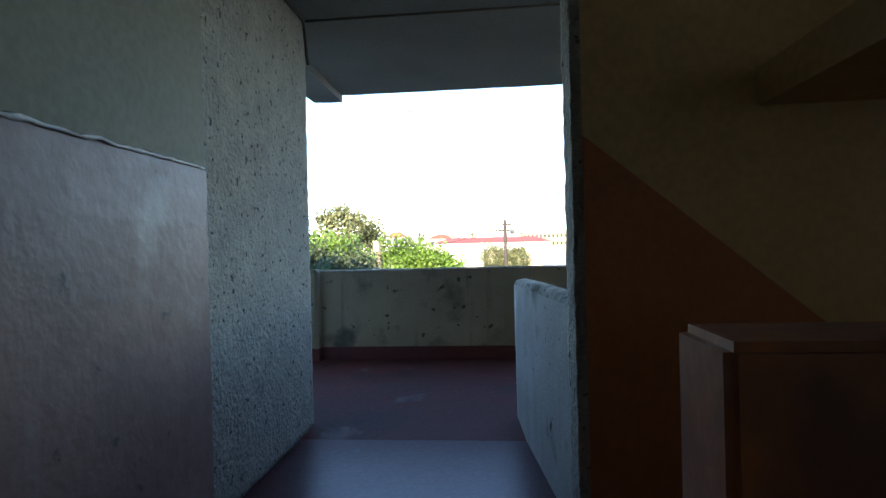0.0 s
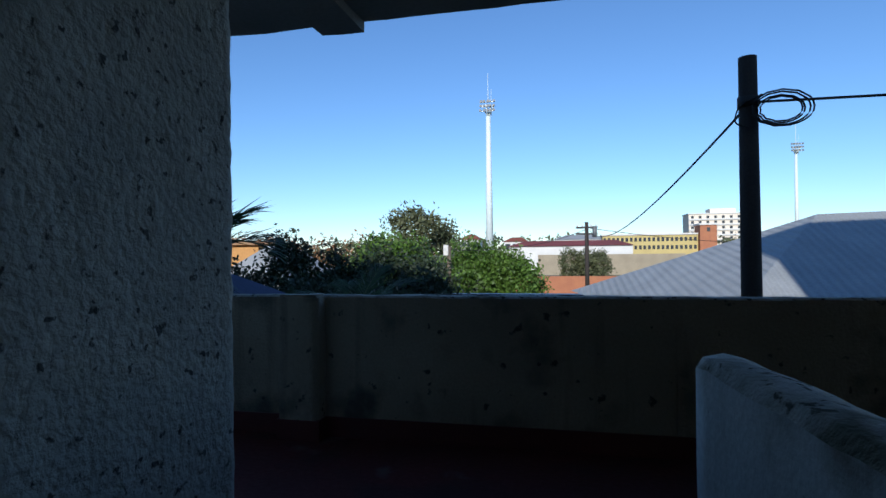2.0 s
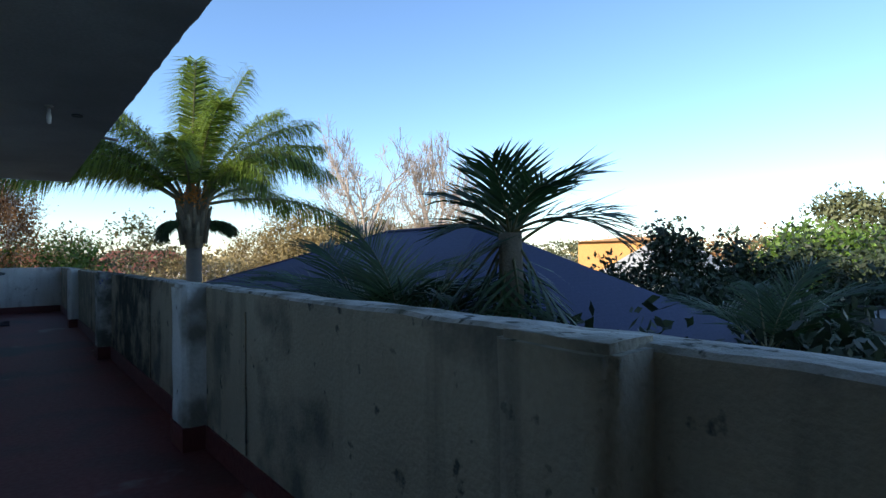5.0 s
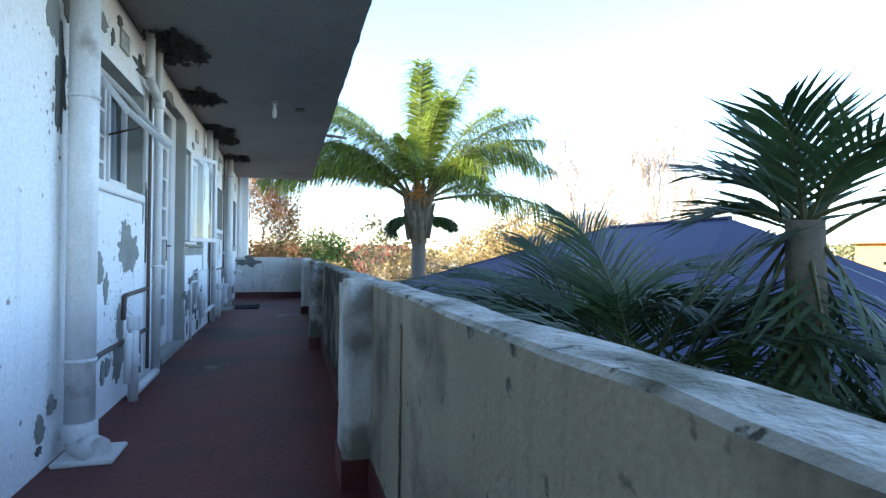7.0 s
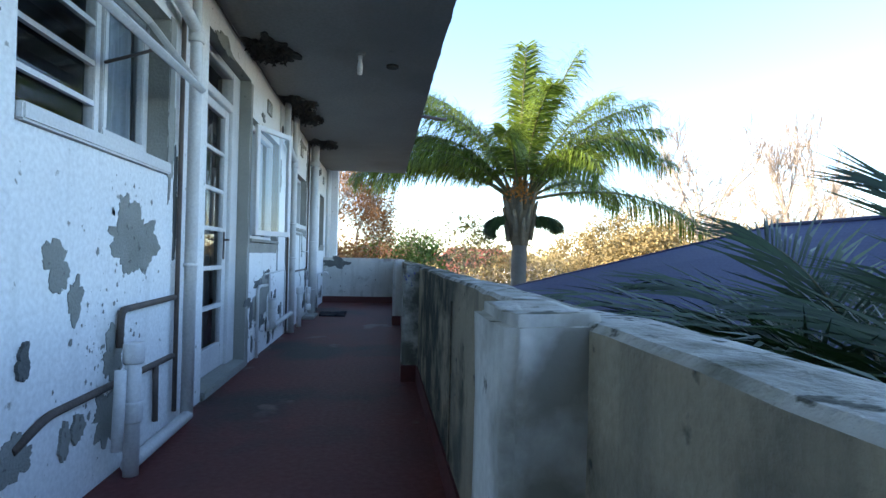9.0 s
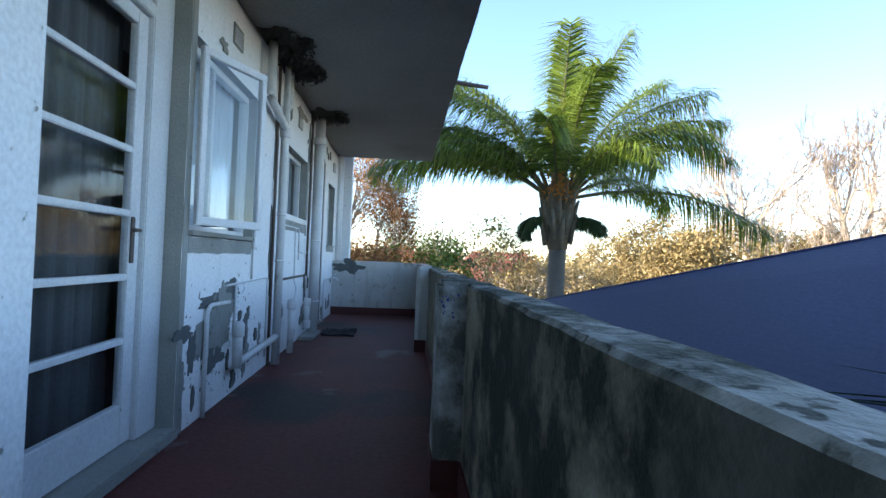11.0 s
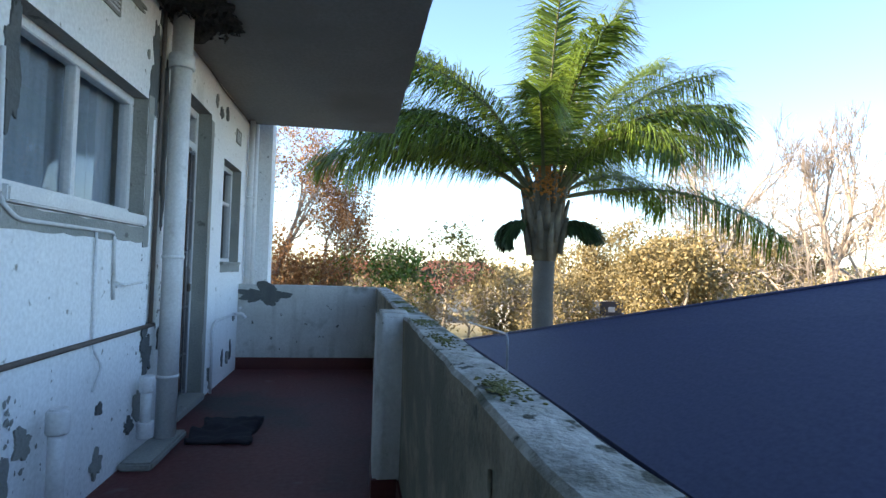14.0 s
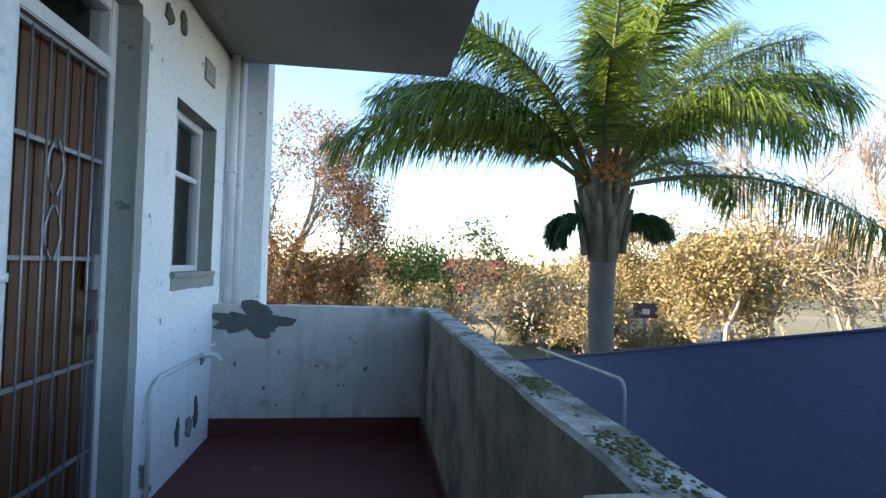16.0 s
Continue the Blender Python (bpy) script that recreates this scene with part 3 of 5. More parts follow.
obj("stair_soffit", box(1.9, 0.9, 1.68, 4.6, 2.2, 1.82), M_OCHRE, label="dim ochre underside of the stair flight", category="stair", kind="structure")
# unseen side, cut low so that eastern daylight reaches the stairwell
obj("wall_stair_side", box(4.6, -3.0, -1.6, 4.75, 2.36, 1.0), M_OCHRE, label="ochre painted stairwell side wall", category="wall", kind="structure")
# unseen wall, made pale as a reflector for the stair balustrade
obj("wall_landing_back", box(-0.7, -3.15, -0.35, 4.75, -3.0, CEIL), M_HOUSE, label="unseen landing back wall, pale to bounce light forward", category="wall", kind="structure")
# low wall between passage and stairwell
bm = bmesh.new()
a, b = Vector((1.06, 4.27, 0)), Vector((1.29, 2.4, 0))
d = (b - a).normalized()
s = Vector((-d.y, d.x, 0))
for i in range(25):
    p = a + (b - a) * i / 24
    for k, (o, z) in enumerate(((0, -0.15), (0, 0.3), (0, 0.6), (0, 0.90), (0.02, 0.935), (0.08, 0.945), (0.14, 0.93), (0.16, 0.9), (0.16, -0.15))):
        q = p + s * o + Vector((0, 0, z))
        if z > 0.2:
            q += 0.008 * noise.noise_vector(q * 9) + 0.005 * noise.noise_vector(q * 30)
        bm.verts.new(q)
bm.verts.ensure_lookup_table()
for i in range(24):
    for k in range(8):
        f = bm.faces.new([bm.verts[j] for j in (9 * i + k, 9 * i + 9 + k, 9 * i + 10 + k, 9 * i + 1 + k)])
        f.material_index = 1 if 3 <= k <= 6 else 0
        f.smooth = True
bm.faces.new([bm.verts[k] for k in range(9)])
bmesh.ops.recalc_face_normals(bm, faces=bm.faces[:])
obj("wall_low", bm, [M_PIER, M_COPING], label="low pale plastered wall beside the stairwell", category="low wall", kind="structure")
bm = tube(bend([(-0.46, 2.6, CEIL - 0.015), (-0.46, 4.1, CEIL - 0.015), (-0.46, 4.18, 2.6)], 0.05), 0.012, 6)
obj("conduit", bm, M_DARKPIPE, label="black cable conduit along the passage ceiling", category="conduit")
obj("trim_ceiling_joint", tube([(-0.46, 4.14, CEIL - 0.004), (1.6, 4.12, CEIL - 0.004)], 0.01, 6), M_DARKPIPE, label="dark joint across the ceiling", category="joint", kind="structure")


# ---- windows and doors of the corridor wall ----
def pane_box(parent, x0, x1, y, z0, z1):
    ob = raw("pane", [(x1, y, z0), (x0, y, z0), (x0, y, z1), (x1, y, z1)], [(0, 1, 2, 3)], M_GLASS, parent, "clear window glass")
    ob.visible_shadow = False
    return ob


def frame_bars(x0, x1, z0, z1, y, t):
    """Four bevelled bars round a rectangle."""
    fr = bmesh.new()
    for a in ((x0, z0, x1, z0 + t), (x0, z1 - t, x1, z1), (x0, z0 + t, x0 + t, z1 - t), (x1 - t, z0 + t, x1, z1 - t)):
        add_box(fr, a[0], y - 0.018, a[1], a[2], y + 0.018, a[3], 0.005)
    return fr


def window(name, x0, x1, z0, z1, y, posts=(), rails=(), label="", white_sill=False):
    w = base(name, label=label, category="window", kind="structure")
    fr = bmesh.new()
    t = 0.055
    for a in ((x0, z0, x1, z0 + t), (x0, z1 - t, x1, z1), (x0, z0 + t, x0 + t, z1 - t), (x1 - t, z0 + t, x1, z1 - t)):
        add_box(fr, a[0], y - 0.03, a[1], a[2], y + 0.035, a[3], 0.005)
    part("window_frame", fr, M_WHITE, w, "white painted window frame")
    xs = [x0 + t, *posts, x1 - t]
    zs = [z0 + t, *rails, z1 - t]
    for p in posts:
        part("mullion", box(p - 0.025, y - 0.02, z0 + t, p + 0.025, y + 0.03, z1 - t, bevel=0.004), M_WHITE, w)
    for i, (a, b) in enumerate(zip(xs, xs[1:])):
        for c, d in zip(zs, zs[1:]):
            pane_box(w, a, b, y, c, d)
    for r in rails:
        part("glazing_bar", box(x0 + t, y - 0.018, r - 0.018, x1 - t, y + 0.025, r + 0.018, bevel=0.004), M_WHITE, w)
    if white_sill:
        part("window_sill", box(x0 + 0.005, y + 0.04, z0 - 0.048, x1 - 0.005, WALL_Y + 0.028, z0 + 0.018, bevel=0.008), M_WHITE, w, "white painted window sill")
        return w
    part("window_sill", box(x0 - 0.01, y + 0.04, z0 - 0.012, x1 + 0.01, WALL_Y + 0.03, z0 + 0.018, bevel=0.005), M_RENDER, w, "grey cement sill")
    return w


REC = WALL_Y - 0.15
wa = window("window_1", -6.5, -5.14, 1.56, 2.42, REC, posts=(-5.93,), white_sill=True, label="white steel window with burglar bars and a propped-open top sash")
for z in (1.76, 1.95, 2.14):
    part("burglar_bar", box(-5.905, REC + 0.005, z - 0.012, -5.2, REC + 0.03, z + 0.012), M_WHITE, wa, "white horizontal burglar bar")
part("casement_frame", frame_bars(-6.44, -5.96, 1.62, 2.36, REC + 0.028, 0.04), M_WHITE, wa, "white inner casement frame")


def hung_sash(parent, name, width, height, m, label):
    """Glazed sash in its own x (width) and z (height) plane, placed by m."""
    fr = frame_bars(0.0, width, 0.0, height, 0.0, 0.05)
    sash = part(name, fr, M_WHITE, parent, label)
    sash.matrix_basis = m
    gl = raw("pane", [(0.05, 0, 0.05), (width - 0.05, 0, 0.05), (width - 0.05, 0, height - 0.05), (0.05, 0, height - 0.05)], [(3, 2, 1, 0)], M_GLASS, sash, "clear window glass")
    gl.visible_shadow = False
    return sash


hung_sash(wa, "open_sash", 1.24, 0.52, pose(-6.46, 4.31, 2.40, 38, 0, 0) @ Matrix.Translation((0, 0, -0.52)), "open top-hung white sash")
part("sash_stay", tube([(-5.97, REC + 0.04, 1.98), (-5.97, REC + 0.28, 2.06)], 0.009, 6), M_DARKPIPE, wa, "dark sash stay")
wc = window("window_2", -9.95, -8.58, 1.18, 2.36, REC + 0.05, posts=(-9.12,), label="white framed window with one casement standing open")
hung_sash(wc, "open_casement", 0.58, 1.06, pose(-9.085, 4.70, 1.23, 0, 0, -24), "open white casement reflecting the sky")
part("casement_stay", tube([(-8.98, REC + 0.09, 1.24), (-8.9, 4.63, 1.245)], 0.007, 6), M_STEEL, wc, "thin steel casement stay")
wd = window("window_3", -12.45, -11.03, 1.48, 2.24, REC + 0.03, posts=(-11.75,), white_sill=True, label="white framed window with a dim blind behind")
we = window("window_4", -15.34, -14.5, 1.21, 2.26, REC + 0.02, posts=(-14.8,), rails=(1.86,), label="small white framed window in a grey reveal")


def curtain(x0, x1, z0, z1, y):
    n = 60
    vs = []
    for i in range(n + 1):
        x = x0 + (x1 - x0) * i / n
        o = 0.022 * math.sin(x * 42) + 0.012 * math.sin(x * 91)
        vs += [(x, y + o, z0), (x, y + o * 0.7, z1)]
    return vs, [(2 * i, 2 * i + 1, 2 * i + 3, 2 * i + 2) for i in range(n)]


vs, fs = curtain(-12.43, -11.05, 1.4, 2.22, REC - 0.05)
raw("curtain", vs, fs, M_BLIND, label="dim grey-blue curtain behind the window", category="curtain", smooth=True)
# cloth added for the right pane's opaque grey-blue look, reflection included
vs, fs = curtain(-6.46, -5.95, 1.5, 2.38, REC - 0.05)
raw("curtain", vs, fs, M_BLIND, label="dim grey-blue cloth added behind the barred window", category="curtain", smooth=True)
# cloth added to lift the door panes from black to dull grey-brown
vs, fs = curtain(-8.3, -7.35, 0.2, 2.3, REC - 0.12)
raw("curtain", vs, fs, M_DOORCLOTH, label="dim brown-grey cloth added behind the glazed door", category="curtain", smooth=True)
# cloth added behind window_2: the glass's sky reflection put into a pale colour
vs, fs = curtain(-9.93, -8.62, 1.1, 2.34, REC - 0.03)
raw("curtain", vs, fs, M_REFLECT_CLOTH, label="pale blue-grey cloth added for the window's sky reflection", category="curtain", smooth=True)


def door_frame(d, x0, x1, z1, y, transom, far=0.07):
    fr = bmesh.new()
    add_box(fr, x0, y - 0.05, 0.06, x0 + far, y + 0.05, z1, 0.006)
    add_box(fr, x1 - 0.07, y - 0.05, 0.06, x1, y + 0.05, z1, 0.006)
    add_box(fr, x0 + far, y - 0.05, z1 - 0.07, x1 - 0.07, y + 0.05, z1, 0.006)
    add_box(fr, x0 + far, y - 0.045, transom - 0.03, x1 - 0.07, y + 0.055, transom + 0.04, 0.006)
    part("door_frame", fr, M_WHITE, d, "white painted door frame")
    pane_box(d, x0 + far, x1 - 0.07, y, transom + 0.04, z1 - 0.07)


def glazed_door():
    d = base("door_1", label="white door glazed with six dark panes between bars", category="door", kind="structure")
    x0, x1, y = -8.5, -7.22, REC
    door_frame(d, x0, x1, 2.68, y, 2.34, 0.24)
    a, b = x0 + 0.245, x1 - 0.075
    leaf = bmesh.new()
    for q in ((a, 0.07, a + 0.11, 2.305), (b - 0.11, 0.07, b, 2.305)):
        add_box(leaf, q[0], y - 0.02, q[1], q[2], y + 0.022, q[3], 0.004)
    add_box(leaf, a + 0.11, y - 0.02, 0.07, b - 0.11, y + 0.022, 0.28, 0.004)
    add_box(leaf, a + 0.11, y - 0.02, 2.23, b - 0.11, y + 0.022, 2.305, 0.004)
    lf = part("door_leaf", leaf, M_WHITE, d, "white painted door leaf")
    zs = [0.28 + k * 0.325 for k in range(7)]
    for z in zs[1:-1]:
        part("glazing_bar", box(a + 0.11, y - 0.015, z - 0.017, b - 0.11, y + 0.025, z + 0.017, bevel=0.005), M_WHITE, d)
    for c, e in zip(zs, zs[1:]):
        pane_box(d, a + 0.11, b - 0.11, y, c + 0.017, e - 0.017)
    part("door_handle_plate", box(a + 0.06, y + 0.022, 1.0, a + 0.1, y + 0.03, 1.24, bevel=0.003), M_DARKPIPE, lf, "dark metal handle plate")
    part("door_handle", tube(bend([(a + 0.08, y + 0.03, 1.17), (a + 0.08, y + 0.07, 1.17), (a + 0.18, y + 0.075, 1.17)], 0.015), 0.009, 8), M_DARKPIPE, lf, "dark lever handle")
    part("threshold", box(x0, REC - 0.05, -0.002, x1, WALL_Y + 0.03, 0.062, bevel=0.01), M_RENDER, d, "grey cement threshold")


def timber_door():
    d = base("door_2", label="brown varnished plank door behind a steel security gate", category="door", kind="structure")
    x0, x1, y = -13.97, -12.98, REC - 0.01
    door_frame(d, x0, x1, 2.55, y, 2.22)
    a, b = x0 + 0.075, x1 - 0.075
    n = 7
    for k in range(n):
        p = a + (b - a) * k / n
        part("plank", box(p + 0.002, y - 0.025, 0.07, p + (b - a) / n - 0.002, y + 0.01, 2.185, bevel=0.005), M_WOOD, d)
    gate = bmesh.new()
    gy = y + 0.045
    for p in (a + 0.01, b - 0.01):
        add_box(gate, p - 0.012, gy - 0.012, 0.08, p + 0.012, gy + 0.012, 2.18)
    for z in (0.1, 0.42, 0.83, 1.3, 1.75, 2.16):
        add_box(gate, a, gy - 0.006, z - 0.009, b, gy + 0.006, z + 0.009)
    g = part("gate_frame", gate, M_STEEL, d, "grey steel security gate frame")
    for k in range(1, 7):
        p = a + (b - a) * k / 7
        part("gate_bar", tube([(p, gy + 0.006, 0.1), (p, gy + 0.006, 2.16)], 0.006, 6), M_STEEL, g)
    for cx in (a + 0.42,):
        for s in (-1, 1):
            for up in (-1, 1):
                pts = [(cx + s * (0.012 + 0.045 * math.sin(t * math.pi)) , gy + 0.012, 1.53 + up * (0.02 + 0.22 * t)) for t in [i / 10 for i in range(11)]]
                part("gate_scroll", tube(pts, 0.006, 5), M_STEEL, g)
    part("padlock", box(a + 0.05, gy + 0.012, 0.96, a + 0.1, gy + 0.035, 1.03, bevel=0.006), M_DARKPIPE, g, "small dark padlock")
    part("lock_box", box(a + 0.03, gy - 0.02, 1.16, a + 0.09, gy + 0.02, 1.32, bevel=0.004), M_STEEL, g)
    part("threshold", box(x0, REC - 0.07, -0.002, x1, WALL_Y + 0.04, 0.062, bevel=0.01), M_RENDER, d, "grey cement threshold")


glazed_door()
timber_door()

# grey render margins beside the openings
for x0, x1, z0, z1 in ((-6.58, -6.502, 1.5, 2.44), (-8.575, -8.502, 0.0, 2.66), (-12.54, -12.452, 1.3, 2.27), (-12.45, -11.03, 1.33, 1.424), (-10.06, -9.95, 1.1, 2.36), (-9.95, -8.59, 1.06, 1.16), (-15.4, -14.5, 1.12, 1.2), (-14.06, -13.97, 0, 2.5)):
    bm = box(x0, WALL_Y - 0.004, z0, x1, WALL_Y + 0.005, z1)
    bmesh.ops.subdivide_edges(bm, edges=[e for e in bm.edges if e.calc_length() > 0.05], cuts=14, use_grid_fill=True)
    for v in bm.verts:
        v.co += 0.012 * Vector((noise.noise(v.co * 9), 0, noise.noise(v.co * 9 + Vector((5, 5, 5)))))
    obj("trim_render", bm, M_RENDER, label="grey cement margin round an opening", category="render", kind="structure")

# flaked plaster patches
random.seed(21)
FLAKES = [(-6.1, 1.12, 0.24, 0.17, 0), (-9.1, 0.52, 0.34, 0.2, 0), (-9.9, 0.3, 0.12, 0.2, 0), (-9.25, 0.74, 0.36, 0.05, 1), (-10.35, 0.3, 0.05, 0.12, 0), (-12.55, 2.45, 0.1, 0.3, 1), (-10.66, 2.1, 0.05, 0.3, 0), (-4.62, 2.5, 0.1, 0.25, 0), (-5.85, 0.3, 0.16, 0.12, 0), (-6.0, 1.26, 0.09, 0.09, 0), (-5.41, 1.01, 0.09, 0.08, 0), (-5.55, 0.86, 0.05, 0.08, 0), (-5.9, 0.55, 0.1, 0.13, 0), (-5.2, 0.33, 0.08, 0.09, 0), (-6.55, 1.75, 0.05, 0.3, 0),
          (-9.32, 0.66, 0.2, 0.17, 0), (-9.45, 0.82, 0.16, 0.05, 1), (-8.58, 0.58, 0.12, 0.04, 1), (-8.72, 0.45, 0.05, 0.12, 1), (-8.56, 0.18, 0.05, 0.2, 0), (-9.85, 0.42, 0.07, 0.14, 1), (-9.72, 0.58, 0.05, 0.04, 1), (-9.95, 0.56, 0.04, 0.05, 1),
          (-9.15, 0.33, 0.2, 0.08, 1), (-9.6, 0.5, 0.05, 0.05, 1), (-10.1, 2.0, 0.06, 0.18, 0), (-11.1, 0.24, 0.08, 0.18, 0), (-12.75, 1.95, 0.06, 0.5, 1), (-12.6, 0.6, 0.09, 0.14, 1), (-12.5, 0.33, 0.1, 0.1, 0), (-11.05, 2.0, 0.05, 0.22, 1),
          (-13.02, 2.5, 0.06, 0.15, 1), (-4.72, 2.05, 0.07, 0.26, 1), (-4.95, 1.5, 0.05, 0.4, 0), (-10.62, 1.1, 0.04, 0.4, 1), (-6.63, 1.3, 0.03, 0.35, 1), (-5.4, 2.62, 0.12, 0.05, 0), (-7.6, 2.68, 0.2, 0.05, 0), (-12.0, 2.75, 0.3, 0.04, 0), (-6.4, 2.62, 0.25, 0.06, 1)]
for k in range(60):
    x, z = random.uniform(-15.3, -4.4), random.choice((random.uniform(0.05, 0.75), random.uniform(2.45, 2.85), random.uniform(0.05, 0.4)))
    if not any(h[0] - 0.1 < x < h[1] + 0.1 and h[2] - 0.1 < z < h[3] + 0.1 for h in OPENINGS):
        FLAKES.append((x, z, random.uniform(0.015, 0.06), random.uniform(0.02, 0.08), k % 2))
for i, (x, z, rx, rz, dark) in enumerate(FLAKES):
    obj("trim_flake", ragged(x, z, rx, rz, WALL_Y, i + 1, thick=0.003 + 0.00013 * i), M_DAMP if dark else M_PLASTER, label="ragged patch of bare grey plaster", category="plaster patch", kind="structure")
random.seed(12)
bm = bmesh.new()
for k in range(1000):
    cx, cz = random.choice(((-9.5, 0.55), (-9.85, 0.4), (-9.1, 0.4), (-12.6, 0.9), (-12.75, 2.0), (-6.0, 1.1), (-5.8, 0.6), (-11.1, 0.4), (-4.75, 1.9), (-8.6, 0.4)))
    x, z = random.gauss(cx, 0.16), random.gauss(cz, 0.2)
    if 0.03 < z < 2.8 and not any(h[0] - 0.03 < x < h[1] + 0.03 and h[2] - 0.03 < z < h[3] + 0.03 for h in OPENINGS):
        r = 0.0025 + 0.016 * random.random() ** 3
        q = random.random() * 6
        bm.faces.new([bm.verts.new((x + r * random.uniform(0.4, 1.4) * math.cos(q - a), WALL_Y + 0.0035, z + r * random.uniform(0.4, 1.6) * math.sin(q - a))) for a in [j * math.tau / 7 for j in range(7)]])
obj("flaked_specks", bm, M_PLASTER, label="small dark chips where paint has flaked", category="paint chips", kind="stuff")
obj("trim_damp_patch", ragged(4.72, 0.86, 0.24, 0.12, 0, 77), M_DAMP, label="grey damp patch on the end wall", category="plaster patch", kind="structure").matrix_basis = Matrix(((0, 1, 0, END_X + 0.006), (1, 0, 0, 0), (0, 0, 1, 0), (0, 0, 0, 1)))

# ---- pipes ----
def pipe(name, runs, label, mat=None, clips=(), collars=()):
    """runs: (points, radius); clips and collars: (place, radius)."""
    p = base(name, label=label, category="pipe")
    for pts, r in runs:
        part("pipe_run", tube(bend(pts, max(0.05, 1.6 * r)), r, 12 if r > 0.03 else 8), mat or M_PIPE, p)
    for (x, y, z), r in clips:
        part("pipe_clip", tube([(x, y, z - 0.012), (x, y, z + 0.012)], r, 12), M_PIPE, p)
    for (x, y, z), r in collars:
        part("collar", tube([(x, y, z - 0.05), (x, y, z - 0.04), (x, y, z + 0.04), (x, y, z + 0.05)], [r * 0.9, r, r, r * 0.9], 14), M_PIPE, p)
    return p


PY = WALL_Y + 0.075
p1 = pipe("soil_pipe", [([(-4.74, 4.53, 0.1), (-4.74, 4.53, CEIL)], 0.075)], "thick white-painted soil pipe running to the ceiling", clips=[((-4.74, 4.53, 0.52), 0.081), ((-4.74, 4.53, 1.95), 0.081)], collars=[((-4.74, 4.53, 0.14), 0.09)])
part("pipe_foot", tube(bend([(-4.74, 4.53, 0.1), (-4.74, 4.53, 0.07), (-4.62, 4.66, 0.06)], 0.05), 0.07, 12), M_PIPE, p1, "painted pipe foot with an access cap")
part("foot_plate", box(-4.86, 4.45, 0.0, -4.56, 4.74, 0.025, bevel=0.006), M_PIPE, p1)
pipe("waste_pipe", [([(-6.72, PY, 0.05), (-6.72, PY, 2.45), (-6.38, PY, 2.52), (-6.38, PY, CEIL)], 0.038), ([(-6.72, PY, 2.3), (-6.72, PY, CEIL)], 0.03), ([(-5.88, 4.51, 0.05), (-6.72, 4.5, 0.05)], 0.035)], "white-painted waste pipe with a bend under the ceiling", clips=[((-6.72, PY, 0.98), 0.045)], collars=[((-6.72, PY, 2.42), 0.05)])
pipe("supply_pipe", [([(-6.63, WALL_Y + 0.03, 0.1), (-6.63, WALL_Y + 0.03, 2.9)], 0.014), ([(-5.92, WALL_Y + 0.02, 0.6), (-5.92, WALL_Y + 0.025, 0.78), (-6.6, WALL_Y + 0.025, 0.79)], 0.017), ([(-5.18, WALL_Y + 0.0, 0.36), (-5.34, WALL_Y + 0.025, 0.44), (-6.6, WALL_Y + 0.025, 0.44)], 0.017), ([(-6.35, WALL_Y + 0.025, 0.44), (-6.36, WALL_Y + 0.025, 0.12)], 0.016)], "rusty dark water pipes clipped to the wall", M_DARKPIPE)
pipe("gully_pipe", [([(-5.9, 4.515, 0.0), (-5.9, 4.515, 0.62)], 0.036), ([(-5.76, 4.51, 0.16), (-5.78, 4.51, 0.52)], 0.026)], "short white-painted waste stub", collars=[((-5.9, 4.515, 0.58), 0.048), ((-5.9, 4.515, 0.3), 0.046)])
pipe("overflow_pipe", [([(-8.9, WALL_Y + 0.025, 0.0), (-8.9, WALL_Y + 0.025, 0.68), (-8.96, WALL_Y + 0.025, 0.72), (-9.36, WALL_Y + 0.025, 0.71)], 0.016)], "thin bent white-painted pipe")
pipe("cable_conduit", [([(-9.98, WALL_Y + 0.012, 0.85), (-9.98, WALL_Y + 0.012, 2.86)], 0.009), ([(-9.3, WALL_Y + 0.012, 0.83), (-10.55, WALL_Y + 0.012, 0.845), (-10.55, WALL_Y + 0.012, 0.1)], 0.009), ([(-9.56, WALL_Y + 0.015, 0.3), (-9.54, WALL_Y + 0.015, 0.82)], 0.013)], "thin painted conduit on the wall", M_PIPE)
pipe("waste_pipe", [([(-10.72, PY, 0.0), (-10.72, PY, 2.3), (-10.1, PY, 2.42), (-10.1, PY, CEIL)], 0.04), ([(-9.43, 4.5, 0.25), (-10.72, 4.5, 0.27)], 0.03), ([(-10.72, PY, 2.2), (-10.74, PY, CEIL)], 0.032), ([(-10.92, PY, CEIL), (-10.92, PY, 2.55), (-10.74, PY, 2.5)], 0.025)], "white-painted waste pipe with branches", clips=[((-10.72, PY, 1.0), 0.047), ((-10.72, PY, 1.45), 0.047)], collars=[((-10.72, PY, 2.25), 0.052)])
pipe("supply_pipe", [([(-10.63, WALL_Y + 0.025, 0.0), (-10.63, WALL_Y + 0.025, CEIL)], 0.014)], "thin dark water pipe beside the waste pipe", M_DARKPIPE)
pipe("gully_pipe", [([(-9.42, 4.5, 0.22), (-9.42, 4.5, 0.56)], 0.036)], "short white-painted waste stub", collars=[((-9.42, 4.5, 0.5), 0.046)])
pipe("gully_pipe", [([(-11.35, 4.51, 0.0), (-11.35, 4.51, 0.58)], 0.036)], "short white-painted waste stub", collars=[((-11.35, 4.51, 0.52), 0.047)])
pipe("gully_pipe", [([(-12.42, 4.5, 0.14), (-12.42, 4.5, 0.5)], 0.034)], "short white-painted waste stub", collars=[((-12.42, 4.5, 0.46), 0.045), ((-12.42, 4.5, 0.18), 0.05)])
